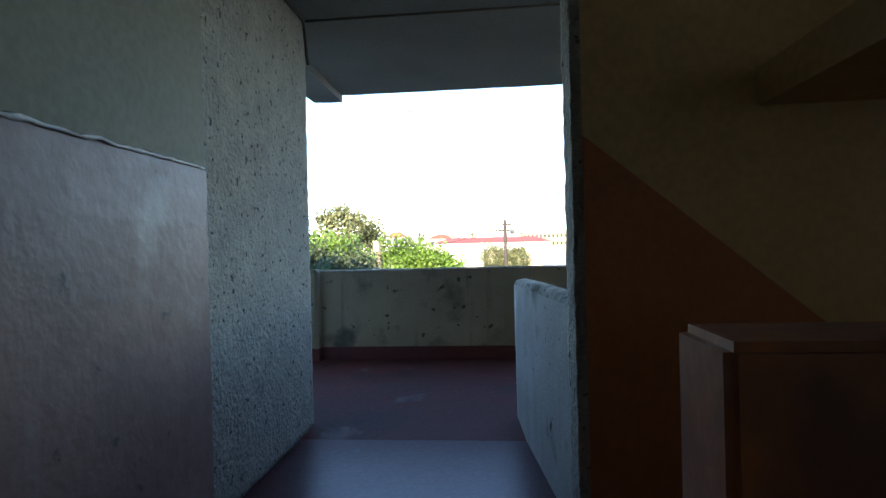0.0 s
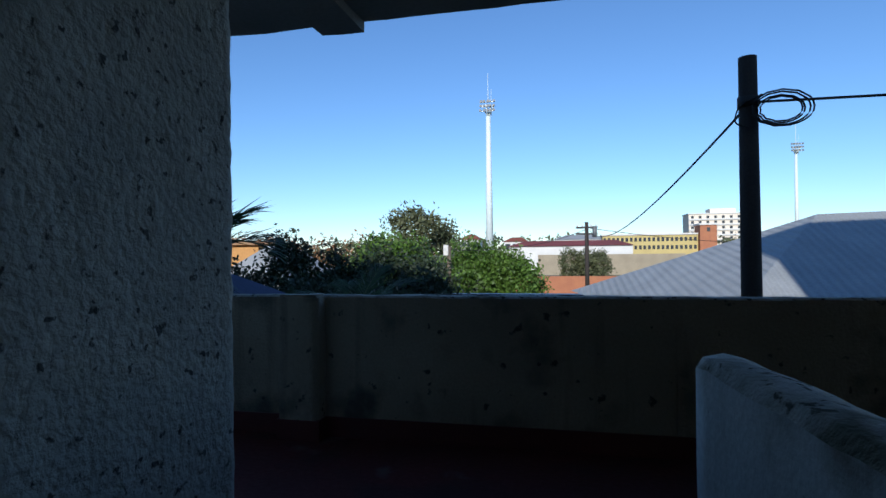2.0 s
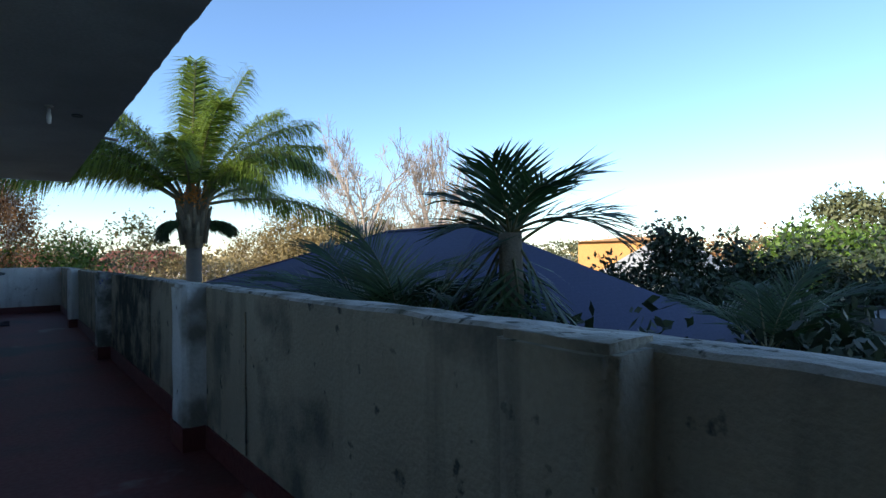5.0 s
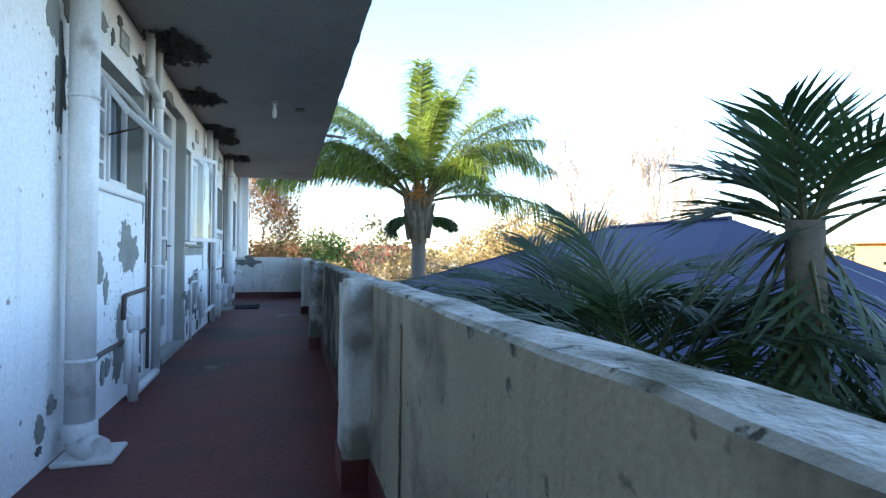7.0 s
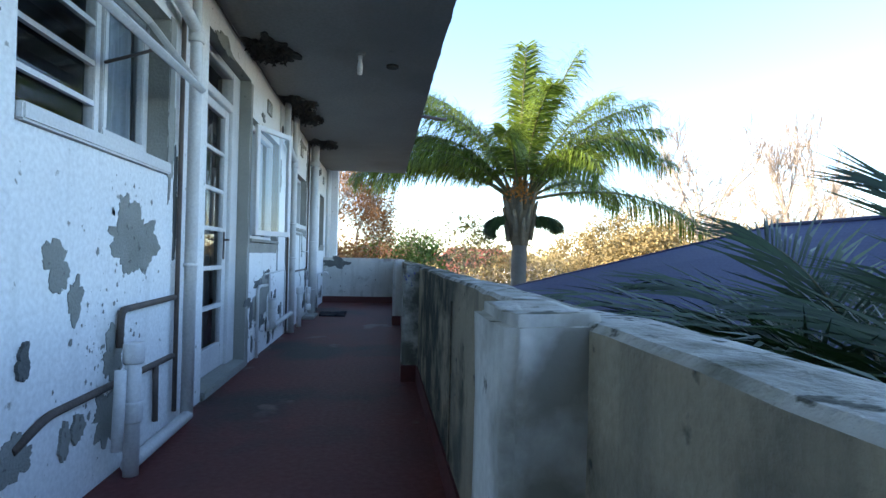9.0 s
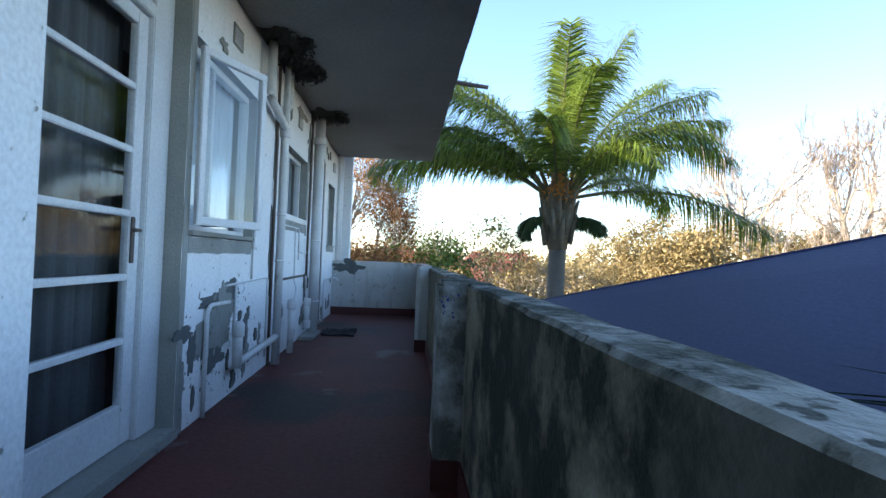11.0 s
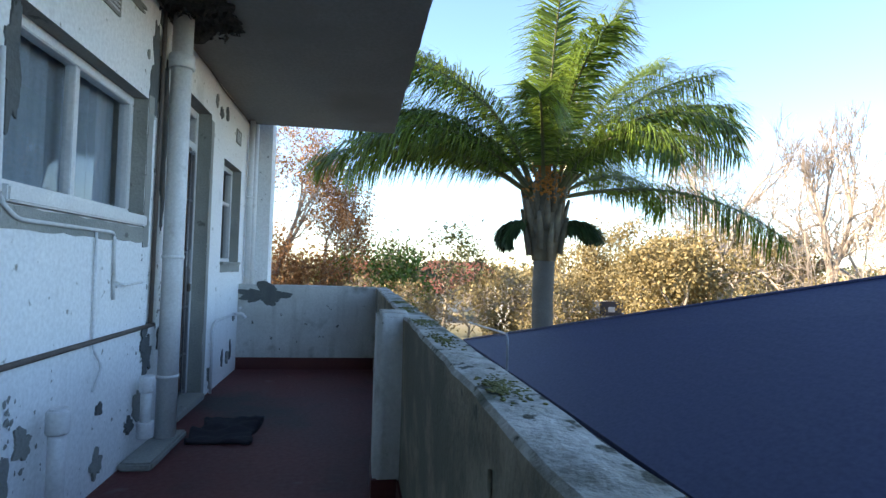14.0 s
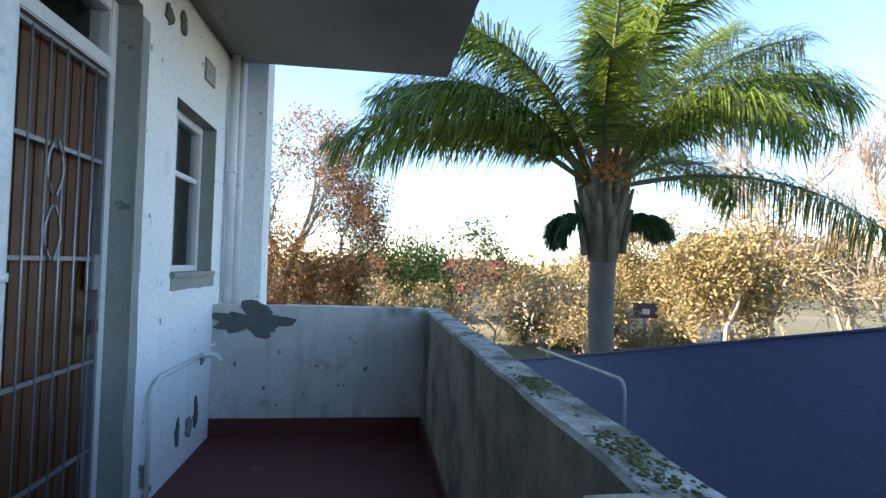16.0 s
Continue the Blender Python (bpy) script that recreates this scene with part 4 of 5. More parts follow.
p3 = pipe("soil_pipe", [([(-12.72, 4.525, 0.0), (-12.72, 4.525, CEIL)], 0.068)], "thick white-painted soil pipe beside the timber door", clips=[((-12.72, 4.525, 0.45), 0.074), ((-12.72, 4.525, 1.25), 0.074)], collars=[((-12.72, 4.525, 2.58), 0.086)])
part("plinth", box(-12.88, 4.43, 0.0, -12.2, 4.62, 0.05, bevel=0.012), M_RENDER, p3, "rough cement plinth")
pipe("supply_pipe", [([(-10.9, WALL_Y + 0.02, 0.8), (-12.66, WALL_Y + 0.02, 0.8)], 0.014), ([(-12.6, WALL_Y + 0.02, 0.8), (-12.62, WALL_Y + 0.02, CEIL)], 0.014)], "thin dark water pipe along the wall", M_DARKPIPE)
pipe("cable_conduit", [([(-10.98, WALL_Y + 0.012, 2.0), (-11.0, WALL_Y + 0.012, 1.44), (-11.12, WALL_Y + 0.012, 1.37), (-12.02, WALL_Y + 0.012, 1.37), (-12.04, WALL_Y + 0.012, 1.0)], 0.009), ([(-11.8, WALL_Y + 0.012, 1.36), (-11.82, WALL_Y + 0.012, 0.76), (-11.9, WALL_Y + 0.03, 0.66), (-11.8, WALL_Y + 0.03, 0.55)], 0.007), ([(-12.04, WALL_Y + 0.01, 1.1), (-12.04, WALL_Y + 0.06, 1.08), (-12.28, WALL_Y + 0.07, 1.09)], 0.008)], "loose painted cable looping below the window")
tp = pipe("tap_pipe", [([(-14.2, WALL_Y + 0.03, 0.0), (-14.2, WALL_Y + 0.03, 0.58), (-14.3, WALL_Y + 0.03, 0.66), (-15.05, WALL_Y + 0.035, 0.66)], 0.013)], "thin bent white pipe feeding a wall tap")
part("tap_body", tube(bend([(-15.05, WALL_Y + 0.03, 0.66), (-15.08, WALL_Y + 0.12, 0.67), (-15.08, WALL_Y + 0.16, 0.62)], 0.03), 0.018, 10), M_PIPE, tp, "painted tap body")
part("tap_handle", box(-15.13, WALL_Y + 0.09, 0.72, -15.03, WALL_Y + 0.11, 0.735, bevel=0.004), M_PIPE, tp)
pipe("rainwater_pipe", [([(-15.62, WALL_Y + 0.05, 0.98), (-15.62, WALL_Y + 0.05, CEIL)], 0.035), ([(-15.78, WALL_Y + 0.06, 0.9), (-15.78, WALL_Y + 0.06, CEIL)], 0.045)], "white-painted rainwater pipes in the corner", clips=[((-15.62, WALL_Y + 0.05, 2.0), 0.042)])
obj("wall_upper_parapet", box(-15.76, 6.0, 3.162, 6.9, 6.155, 4.1), M_PARAPET, label="plastered parapet of the balcony above", category="parapet wall", kind="structure")
pipe("balcony_spout", [([(-12.6, 6.1, 3.47), (-12.6, 6.74, 3.41)], 0.028)], "dark drain spout through the parapet above", M_DARKPIPE)
obj("cable", tube([(-0.8 - k * 0.5, WALL_Y + 0.02, CEIL - 0.035 - 0.012 * math.sin(k * 1.9)) for k in range(31)], 0.008, 5), M_DARKPIPE, label="black cable along the top of the wall", category="cable")


def air_brick(x, z):
    v = base("air_vent", label="small louvred air vent high in the wall", category="vent", group="wall air vents")
    fr = bmesh.new()
    for q in ((x - 0.11, z - 0.075, x + 0.11, z - 0.06), (x - 0.11, z + 0.06, x + 0.11, z + 0.075), (x - 0.11, z - 0.06, x - 0.097, z + 0.06), (x + 0.097, z - 0.06, x + 0.11, z + 0.06)):
        add_box(fr, q[0], WALL_Y - 0.005, q[1], q[2], WALL_Y + 0.012, q[3])
    part("frame", fr, M_RENDER, v)
    # black plate: the shade behind the slats is put into its colour
    part("backing", box(x - 0.097, WALL_Y - 0.004, z - 0.06, x + 0.097, WALL_Y + 0.0015, z + 0.06), M_MOULD_SHADE, v)
    for k in range(5):
        zz = z - 0.048 + k * 0.024
        part("slat", box(x - 0.097, WALL_Y + 0.0015, zz - 0.006, x + 0.097, WALL_Y + 0.011, zz + 0.006), M_WHITE, v)


for x, z in ((-5.9, 2.66), (-9.35, 2.64), (-11.85, 2.62), (-15.1, 2.6)):
    air_brick(x, z)

# mouldy plaster round the pipe holes in the slab
random.seed(9)
for i, (x, y, rx, ry) in enumerate(((-4.74, 4.58, 0.3, 0.22), (-6.65, 4.62, 0.42, 0.26), (-8.3, 4.6, 0.3, 0.2), (-10.15, 4.6, 0.36, 0.22), (-10.85, 4.6, 0.34, 0.24), (-12.7, 4.62, 0.36, 0.27))):
    bm = ragged(x, y, rx, ry, 0, 30 + i, 90, 0.012)
    for v in bm.verts:
        v.co = Vector((v.co.x, v.co.z, CEIL - 0.002 - v.co.y * (0.6 + 1.4 * abs(noise.noise(v.co * 20)))))
    bmesh.ops.recalc_face_normals(bm, faces=bm.faces[:])
    for k in range(420):
        a, q = random.random() * math.tau, random.random() ** 0.5
        px, py = x + rx * q * math.cos(a) * 1.05, y + ry * q * math.sin(a) * 1.05
        if py > WALL_Y + 0.01:
            w = random.uniform(0.008, 0.03)
            vs = [bm.verts.new((px + w * math.cos(b), py + w * math.sin(b), CEIL - random.uniform(0.004, 0.03) - 0.05 * random.random() ** 3)) for b in (0, 2.1, 4.2)]
            bm.faces.new(vs)
    obj("ceiling_mould", bm, M_MOULD_SHADE, label="black mouldy peeling plaster round a pipe hole", category="mould patch", kind="structure")

# lamp holder
lamp = base("ceiling_lamp", label="bare white bulb in a small ceiling holder", category="ceiling lamp")
part("ceiling_rose", tube([(-8.24, 5.44, CEIL - 0.03), (-8.24, 5.44, CEIL)], [0.035, 0.05], 14), M_RENDER, lamp, "grey ceiling rose")
part("lamp_holder", tube([(-8.24, 5.44, CEIL - 0.07), (-8.24, 5.44, CEIL - 0.03)], 0.02, 12), M_WHITE, lamp)
part("bulb", tube([(-8.24, 5.44, CEIL - 0.21), (-8.24, 5.44, CEIL - 0.2), (-8.24, 5.44, CEIL - 0.13), (-8.24, 5.44, CEIL - 0.07)], [0.006, 0.022, 0.026, 0.016], 12), M_WHITE, lamp, "white glass bulb", smooth=True)
obj("ceiling_box", tube([(-8.55, 5.74, CEIL - 0.02), (-8.55, 5.74, CEIL + 0.001)], 0.06, 16), M_MOULD_SHADE, label="round dark conduit box on the ceiling", category="conduit box")

# door mat, slightly rucked
bm = bmesh.new()
bmesh.ops.create_grid(bm, x_segments=26, y_segments=16, size=0.5)
for v in bm.verts:
    x, y = v.co.x * 0.62, v.co.y * 0.42
    v.co = Vector((-12.98 + x + 0.05 * noise.noise(Vector((x * 5, y * 5, 1))), 4.87 + y + 0.05 * noise.noise(Vector((x * 5, y * 5, 8))), 0.014 + 0.07 * abs(noise.noise(Vector((x * 6, y * 6, 3))))))
e = bmesh.ops.extrude_face_region(bm, geom=bm.faces[:])
for v in [g for g in e["geom"] if isinstance(g, bmesh.types.BMVert)]:
    v.co.z = 0.001
bmesh.ops.recalc_face_normals(bm, faces=bm.faces[:])
obj("doormat", bm, M_MAT, label="dark rucked fabric doormat on the red floor", category="doormat", smooth=True)


# ---- outside ----
GROUND = -3.6
obj("ground", box(-1500, -1500, GROUND - 1, 1500, 1500, GROUND), M_GROUND, label="dry grass and bare earth reaching the horizon", category="ground", kind="structure")

# neighbouring house under the blue roof
house = base("neighbour_house", label="low white house under a dark blue hipped sheet roof", category="house")
E1, E2, E3, E4 = (-20.5, 8.1, -0.3), (-5.3, 8.1, -0.3), (-4.2, 15.6, -0.5), (-20.5, 17.0, -0.4)
R1, R2 = (-12.2, 12.5, 1.72), (-8.6, 12.4, 1.72)
vs = [E1, E2, E3, E4, R1, R2]
vs += [(x, y, z - 0.06) for x, y, z in vs[:4]]
raw("roof", vs, [(0, 1, 5, 4), (1, 2, 5), (2, 3, 4, 5), (3, 0, 4), (0, 6, 7, 1), (1, 7, 8, 2), (2, 8, 9, 3), (3, 9, 6, 0), (9, 8, 7, 6)], M_ROOF, house, "dark blue painted sheet roof")
part("wall", box(-20.0, 8.5, GROUND, -5.8, 15.0, -0.4), M_HOUSE, house)
part("gutter", tube([(-20.55, 8.03, -0.36), (-5.3, 8.03, -0.36)], 0.05, 8), M_WIRE, house, "black eaves gutter")
part("ridge_capping", tube([R1, R2], 0.05, 8), M_ROOF, house)
part("hip_capping", tube([E1, R1], 0.03, 8), M_ROOF, house)
fence = base("spiked_fence", label="white spiked palisade strip below the eaves", category="fence")
for x0 in [-20.3 + k * 0.1 for k in range(40)]:
    part("paling", box(x0, 7.72, -1.6, x0 + 0.035, 7.735, -0.42), M_WHITE, fence)
part("rail", box(-20.4, 7.735, -0.75, -16.2, 7.76, -0.7), M_WHITE, fence)
part("post", box(-20.45, 7.7, GROUND, -20.38, 7.78, -0.4), M_WHITE, fence)
part("post", box(-16.3, 7.7, GROUND, -16.22, 7.78, -0.4), M_WHITE, fence)
goose = base("vent_pipe", label="thin bent grey pipe standing beside the roof corner", category="pipe")
part("pipe_run", tube(bend([(-15.3, 7.6, GROUND), (-15.3, 7.6, 0.45), (-17.6, 7.6, 0.36)], 0.12), 0.015, 6), M_STEEL, goose)

rng = np.random.default_rng(7)


def frond_mesh(length, elev, droop, n, leaf, width, hang, seed, az=0.0, origin=(0, 0, 0), r0=0.03, twist=0.0, bare=0.18, fluff=0.2, full=False):
    """One feather leaf: arching stalk with two ranks of narrow leaflets, as (stalk verts, faces), (leaf verts, faces)."""
    g = np.random.default_rng(seed)
    s = np.linspace(0, 1, 25)
    th = elev - droop * s ** 1.4
    ds = length / 24
    r = np.concatenate([[0], np.cumsum(np.cos(th[:-1]) * ds)])
    z = np.concatenate([[0], np.cumsum(np.sin(th[:-1]) * ds)])
    bow = twist * length * s ** 2
    P = np.stack([r * math.cos(az) - bow * math.sin(az), r * math.sin(az) + bow * math.cos(az), z], 1) + np.array(origin)
    T = np.gradient(P, axis=0)
    T /= np.linalg.norm(T, axis=1)[:, None]
    side0 = np.array([-math.sin(az), math.cos(az), 0.0])
    sv, sf = [], []
    for i in range(25):
        w = r0 * (1 - 0.85 * s[i])
        up = np.cross(T[i], side0)
        for a, b in ((1, 0), (0, 1), (-1, 0), (0, -1)):
            sv.append(P[i] + w * (a * side0 + b * up))
    for i in range(24):
        for k in range(4):
            sf.append((4 * i + k, 4 * i + (k + 1) % 4, 4 * i + 4 + (k + 1) % 4, 4 * i + 4 + k))
    lv, lf = [], []
    for sgn in (-1, 1):
        for q in np.linspace(bare, 0.995, n):
            q = min(0.999, q + g.uniform(-0.006, 0.006))
            i = min(23, int(q * 24))
            f = q * 24 - i
            p = P[i] * (1 - f) + P[i + 1] * f
            t = T[i]
            up = np.cross(t, side0)
            up = up if up[2] > 0 else -up
            size = leaf * (0.55 + 0.9 * math.sin(math.pi * min(1, 0.12 + 0.86 * q)) ** 0.8) * g.uniform(0.82, 1.12)
            if full:
                size = leaf * min(1.0, 0.45 + 2.2 * (q - bare), 0.62 + 2.6 * (1 - q)) * g.uniform(0.85, 1.2)
            d = sgn * side0 * (1.0 - 0.45 * q) + t * (0.45 + 0.75 * q) + up * g.uniform(0.18 - fluff, 0.2 + fluff)
            if full:
                phi = g.uniform(-0.75, 0.95)
                d = (sgn * side0 * math.cos(phi) + up * math.sin(phi)) + t * (0.45 + 0.35 * q)
            d /= np.linalg.norm(d)
            b0 = p
            b1 = p + d * size * 0.45 + np.array([0, 0, -hang * size * 0.10])
            d2 = d + np.array([0, 0, -hang * g.uniform(0.7, 1.4)])
            d2 /= np.linalg.norm(d2)
            b2 = b1 + d2 * size * 0.55
            wv = np.cross(d, up)
            wv /= max(1e-6, np.linalg.norm(wv))
            wv = wv * 0.8 + up * 0.35 * sgn
            k = len(lv)
            lv += [b0 - wv * width * 0.3, b0 + wv * width * 0.3, b1 - wv * width * 0.5, b1 + wv * width * 0.5, b2]
            lf += [(k, k + 1, k + 3, k + 2), (k + 2, k + 3, k + 4)]
    return (sv, sf), (lv, lf)


def add_frond(tree, mat, **kw):
    (sv, sf), (lv, lf) = frond_mesh(**kw)
    fr = raw("frond", lv, lf, mat, tree)
    raw("stalk", sv, sf, M_RACHIS, fr, "", smooth=True)


def feather_palm():
    p = base("palm_tree", label="tall feather palm with arching fronds and orange fruit", category="palm tree")
    cx, cy = -22.7, 10.6
    zt = 1.55
    n = 46
    part("trunk", tube([(cx + 0.03 * math.sin(k * 0.3), cy, GROUND + (zt - GROUND) * k / n) for k in range(n + 1)], [0.27 + 0.14 * max(0, 1 - k / 6) + (0.012 if k % 2 else 0) for k in range(n + 1)], 16), M_PTRUNK, p, "grey ringed trunk")
    part("crownshaft", tube([(cx, cy, zt - 0.05), (cx, cy, zt + 0.3), (cx, cy, zt + 0.9), (cx, cy, zt + 1.6), (cx, cy, zt + 2.3)], [0.31, 0.36, 0.5, 0.42, 0.2], 14), M_PBASE, p, "fibrous swollen leaf bases")
    for k in range(22):
        a = k * 2.4
        h = 0.3 + 1.3 * k / 22
        part("leaf_base", tube([(cx + 0.42 * math.cos(a), cy + 0.42 * math.sin(a), zt + h - 0.35), (cx + 0.5 * math.cos(a), cy + 0.5 * math.sin(a), zt + h + 0.2), (cx + 0.62 * math.cos(a), cy + 0.62 * math.sin(a), zt + h + 0.6)], [0.08, 0.09, 0.04], 6), M_PBASE, p)
    bm = bmesh.new()
    random.seed(3)
    for k in range(300):
        a = random.gauss(-0.3, 0.45)
        q = random.random()
        c = Vector((cx + (0.45 + 0.25 * q) * math.cos(a), cy + (0.45 + 0.25 * q) * math.sin(a), zt + 2.5 - 0.9 * q + random.gauss(0, 0.12)))
        g = bmesh.ops.create_icosphere(bm, subdivisions=1, radius=random.uniform(0.022, 0.04))["verts"]
        for v in g:
            v.co += c
    tagged(part("fruit", bm, M_FRUIT, p, "hanging bunch of orange fruit"), kind="stuff")
    # azimuths in the world: 90 degrees is towards +y
    spec = [(178, 87, 0.30, 5.7), (60, 82, 0.40, 5.6), (150, 80, 0.45, 5.3), (-20, 84, 0.5, 5.2), (92, 62, 0.95, 5.9), (78, 56, 1.15, 5.6), (95, 46, 1.3, 6.2), (48, 60, 1.75, 5.0), (90, 13, 0.9, 6.9),
            (-90, 33, 1.15, 5.9), (-106, 40, 1.35, 5.6), (-78, 45, 1.45, 5.2), (-92, 58, 1.4, 5.1), (-112, 72, 0.95, 5.4), (-70, 66, 1.2, 5.0),
            (180, 58, 1.3, 5.4), (140, 48, 1.3, 5.6), (-145, 50, 1.3, 5.6), (-100, 52, 1.25, 5.7), (100, 68, 0.8, 5.8), (5, 72, 1.2, 4.8), (-25, 60, 1.7, 4.6), (25, 48, 1.75, 4.4), (112, 30, 1.2, 5.4)]
    for i, (az, el, dr, ln) in enumerate(spec):
        add_frond(p, M_FROND, length=ln, elev=radians(el), droop=dr * 1.05, n=235, leaf=1.22, width=0.04, hang=1.1, seed=100 + i, az=radians(az), origin=(cx + 0.3 * math.cos(radians(az)), cy + 0.3 * math.sin(radians(az)), zt + 1.6), r0=0.065, twist=0.06 * (1 if i % 2 else -1), full=True)
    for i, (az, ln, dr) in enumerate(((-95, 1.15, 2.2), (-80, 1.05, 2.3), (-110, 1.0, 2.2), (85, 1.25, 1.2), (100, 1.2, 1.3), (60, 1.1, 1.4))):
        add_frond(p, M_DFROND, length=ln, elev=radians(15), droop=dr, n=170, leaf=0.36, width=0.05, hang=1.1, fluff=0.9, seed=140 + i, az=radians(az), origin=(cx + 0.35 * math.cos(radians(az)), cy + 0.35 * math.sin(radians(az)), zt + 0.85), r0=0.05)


def garden_palm(cx, cy, zt, spec, label, seed, leaf=0.46, n=36, width=0.023, hang=0.3):
    p = base("garden_palm", label=label, category="palm tree")
    part("trunk", tube([(cx, cy, GROUND), (cx + 0.05, cy, (GROUND + zt) / 2), (cx, cy, zt)], [0.16, 0.12, 0.1], 10), M_PBASE, p, "slim fibrous trunk")
    for i, (az, el, dr, ln) in enumerate(spec):
        add_frond(p, M_DFROND, length=ln, elev=radians(el), droop=dr * 1.05, n=n, leaf=leaf, width=width, hang=hang, seed=seed + i, az=radians(az), origin=(cx, cy, zt - 0.05 * (i % 4)), r0=0.016, bare=0.25)


feather_palm()
garden_palm(-3.7, 8.34, 1.32, [(223, 50, 0.9, 0.62), (245, 30, 1.0, 0.55), (205, 62, 0.8, 0.5), (130, 80, 0.5, 0.85), (180, 74, 0.7, 0.6), (100, 55, 1.0, 0.9), (60, 62, 0.9, 0.95), (43, 42, 1.1, 0.95), (30, 25, 1.2, 0.9), (-20, 55, 1.1, 0.8), (300, 70, 0.8, 0.8), (150, 45, 1.0, 0.6),
                              (200, -55, 0.4, 0.9), (240, -60, 0.4, 1.0), (160, -60, 0.4, 0.9), (290, -60, 0.4, 1.1), (20, -55, 0.5, 1.1), (330, -60, 0.4, 1.1), (80, -60, 0.4, 1.1), (45, -45, 0.6, 1.0), (225, -45, 0.6, 1.1), (260, -70, 0.3, 1.2)],
            "dark green palm with stiff fingered fronds and hanging dead leaves", 200, leaf=0.40, n=13, width=0.034, hang=0.25)
garden_palm(-5.2, 7.8, 0.42, [(250, 32, 0.95, 1.5), (236, 38, 1.05, 1.75), (212, 32, 1.0, 1.75), (185, 38, 1.1, 1.6), (265, 45, 1.3, 1.0), (165, 34, 1.0, 1.6), (145, 50, 1.1, 1.5), (110, 45, 1.1, 1.4), (80, 52, 1.1, 1.4), (40, 45, 1.2, 1.4), (10, 50, 1.2, 1.3), (220, 58, 1.1, 1.3), (180, 62, 0.9, 1.3), (235, 12, 0.9, 1.3), (190, 12, 0.9, 1.5), (-40, 55, 1.3, 1.0)], "young dark green feather palm close to the parapet", 260)
garden_palm(-4.35, 7.75, 0.3, [(200, 52, 1.1, 1.3), (230, 48, 1.2, 1.2), (170, 60, 1.0, 1.4), (150, 45, 1.2, 1.4), (110, 50, 1.2, 1.3), (70, 55, 1.2, 1.3), (30, 50, 1.2, 1.3), (-10, 50, 1.2, 1.1), (255, 50, 1.3, 1.0), (185, 75, 0.8, 1.4), (45, 72, 0.8, 1.3), (210, 22, 1.0, 1.3), (240, 20, 1.0, 1.2), (20, 25, 0.9, 1.3)], "young dark green feather palm close to the parapet", 300)
garden_palm(-3.4, 12.5, -0.1, [(30, 55, 0.9, 1.5), (70, 70, 0.7, 1.4), (120, 60, 0.9, 1.4), (10, 35, 0.9, 1.5), (150, 40, 1.0, 1.4), (90, 45, 0.9, 1.4), (-30, 50, 1.0, 1.3), (200, 60, 1.0, 1.3)], "small dark palm among the shrubs", 280)


def limb_set(seed, height, levels, spread, first=0.32, kids=3, lean=0.0, r0=0.16):
    """Branch segments of a tree standing at the origin; and the ends of its twigs."""
    g = np.random.default_rng(seed)
    segs, tips = [], []

    def grow(p, d, length, r, lev):
        q = p
        n = 3
        for i in range(n):
            d = d + g.normal(0, 0.13, 3) + np.array([0, 0, 0.05])
            d = d / np.linalg.norm(d)
            e = q + d * length / n
            segs.append((q, e, r * (1 - 0.25 * i / n), r * (1 - 0.25 * (i + 1) / n)))
            q = e
            if lev > 1 and i < n - 1 and g.random() < 0.55:
                b = d + g.normal(0, spread, 3)
                grow(q, b / np.linalg.norm(b), length * 0.6, r * 0.4, lev - 2 if lev > 2 else lev - 1)
        if lev <= 0:
            tips.append(q)
            return
        for k in range(kids if lev > 1 else kids + 1):
            b = d + g.normal(0, spread, 3)
            b[2] = b[2] * 0.8 + 0.1
            b /= np.linalg.norm(b)
            grow(q, b, length * g.uniform(0.6, 0.82), r * 0.52, lev - 1)

    grow(np.zeros(3), np.array([lean, 0, 1.0]), height * first, r0, levels)
    return segs, np.array(tips)


def limbs_mesh(segs, sides_big=6):
    vs, fs = [], []
    for a, b, ra, rb in segs:
        sides = sides_big if ra > 0.06 else 3
        d = b - a
        d = d / max(1e-6, np.linalg.norm(d))
        u = np.cross(d, [0.3, 0.8, 0.1])
        u /= np.linalg.norm(u)
        w = np.cross(d, u)
        k = len(vs)
        for c, r in ((a, ra), (b, rb)):
            for i in range(sides):
                t = i * math.tau / sides
                vs.append(c + r * (math.cos(t) * u + math.sin(t) * w))
        for i in range(sides):
            fs.append((k + i, k + (i + 1) % sides, k + sides + (i + 1) % sides, k + sides + i))
    return vs, fs


def leaves(centres, spread, per, size, seed, flat=0.7):
    g = np.random.default_rng(seed)
    c = np.repeat(np.asarray(centres), per, axis=0)
    c = c + g.normal(0, 1, c.shape) * np.array(spread)
    n = len(c)
    u = g.normal(0, 1, (n, 3))
    u /= np.linalg.norm(u, axis=1)[:, None]
    w = np.cross(u, g.normal(0, 1, (n, 3)))
    w /= np.linalg.norm(w, axis=1)[:, None]
    s = size * g.uniform(0.6, 1.3, n)[:, None]
    v = np.stack([c - u * s, c + w * s * 0.5, c + u * s, c - w * s * 0.5], 1).reshape(-1, 3)
    f = np.arange(4 * n).reshape(-1, 4)
    return v, f.tolist()


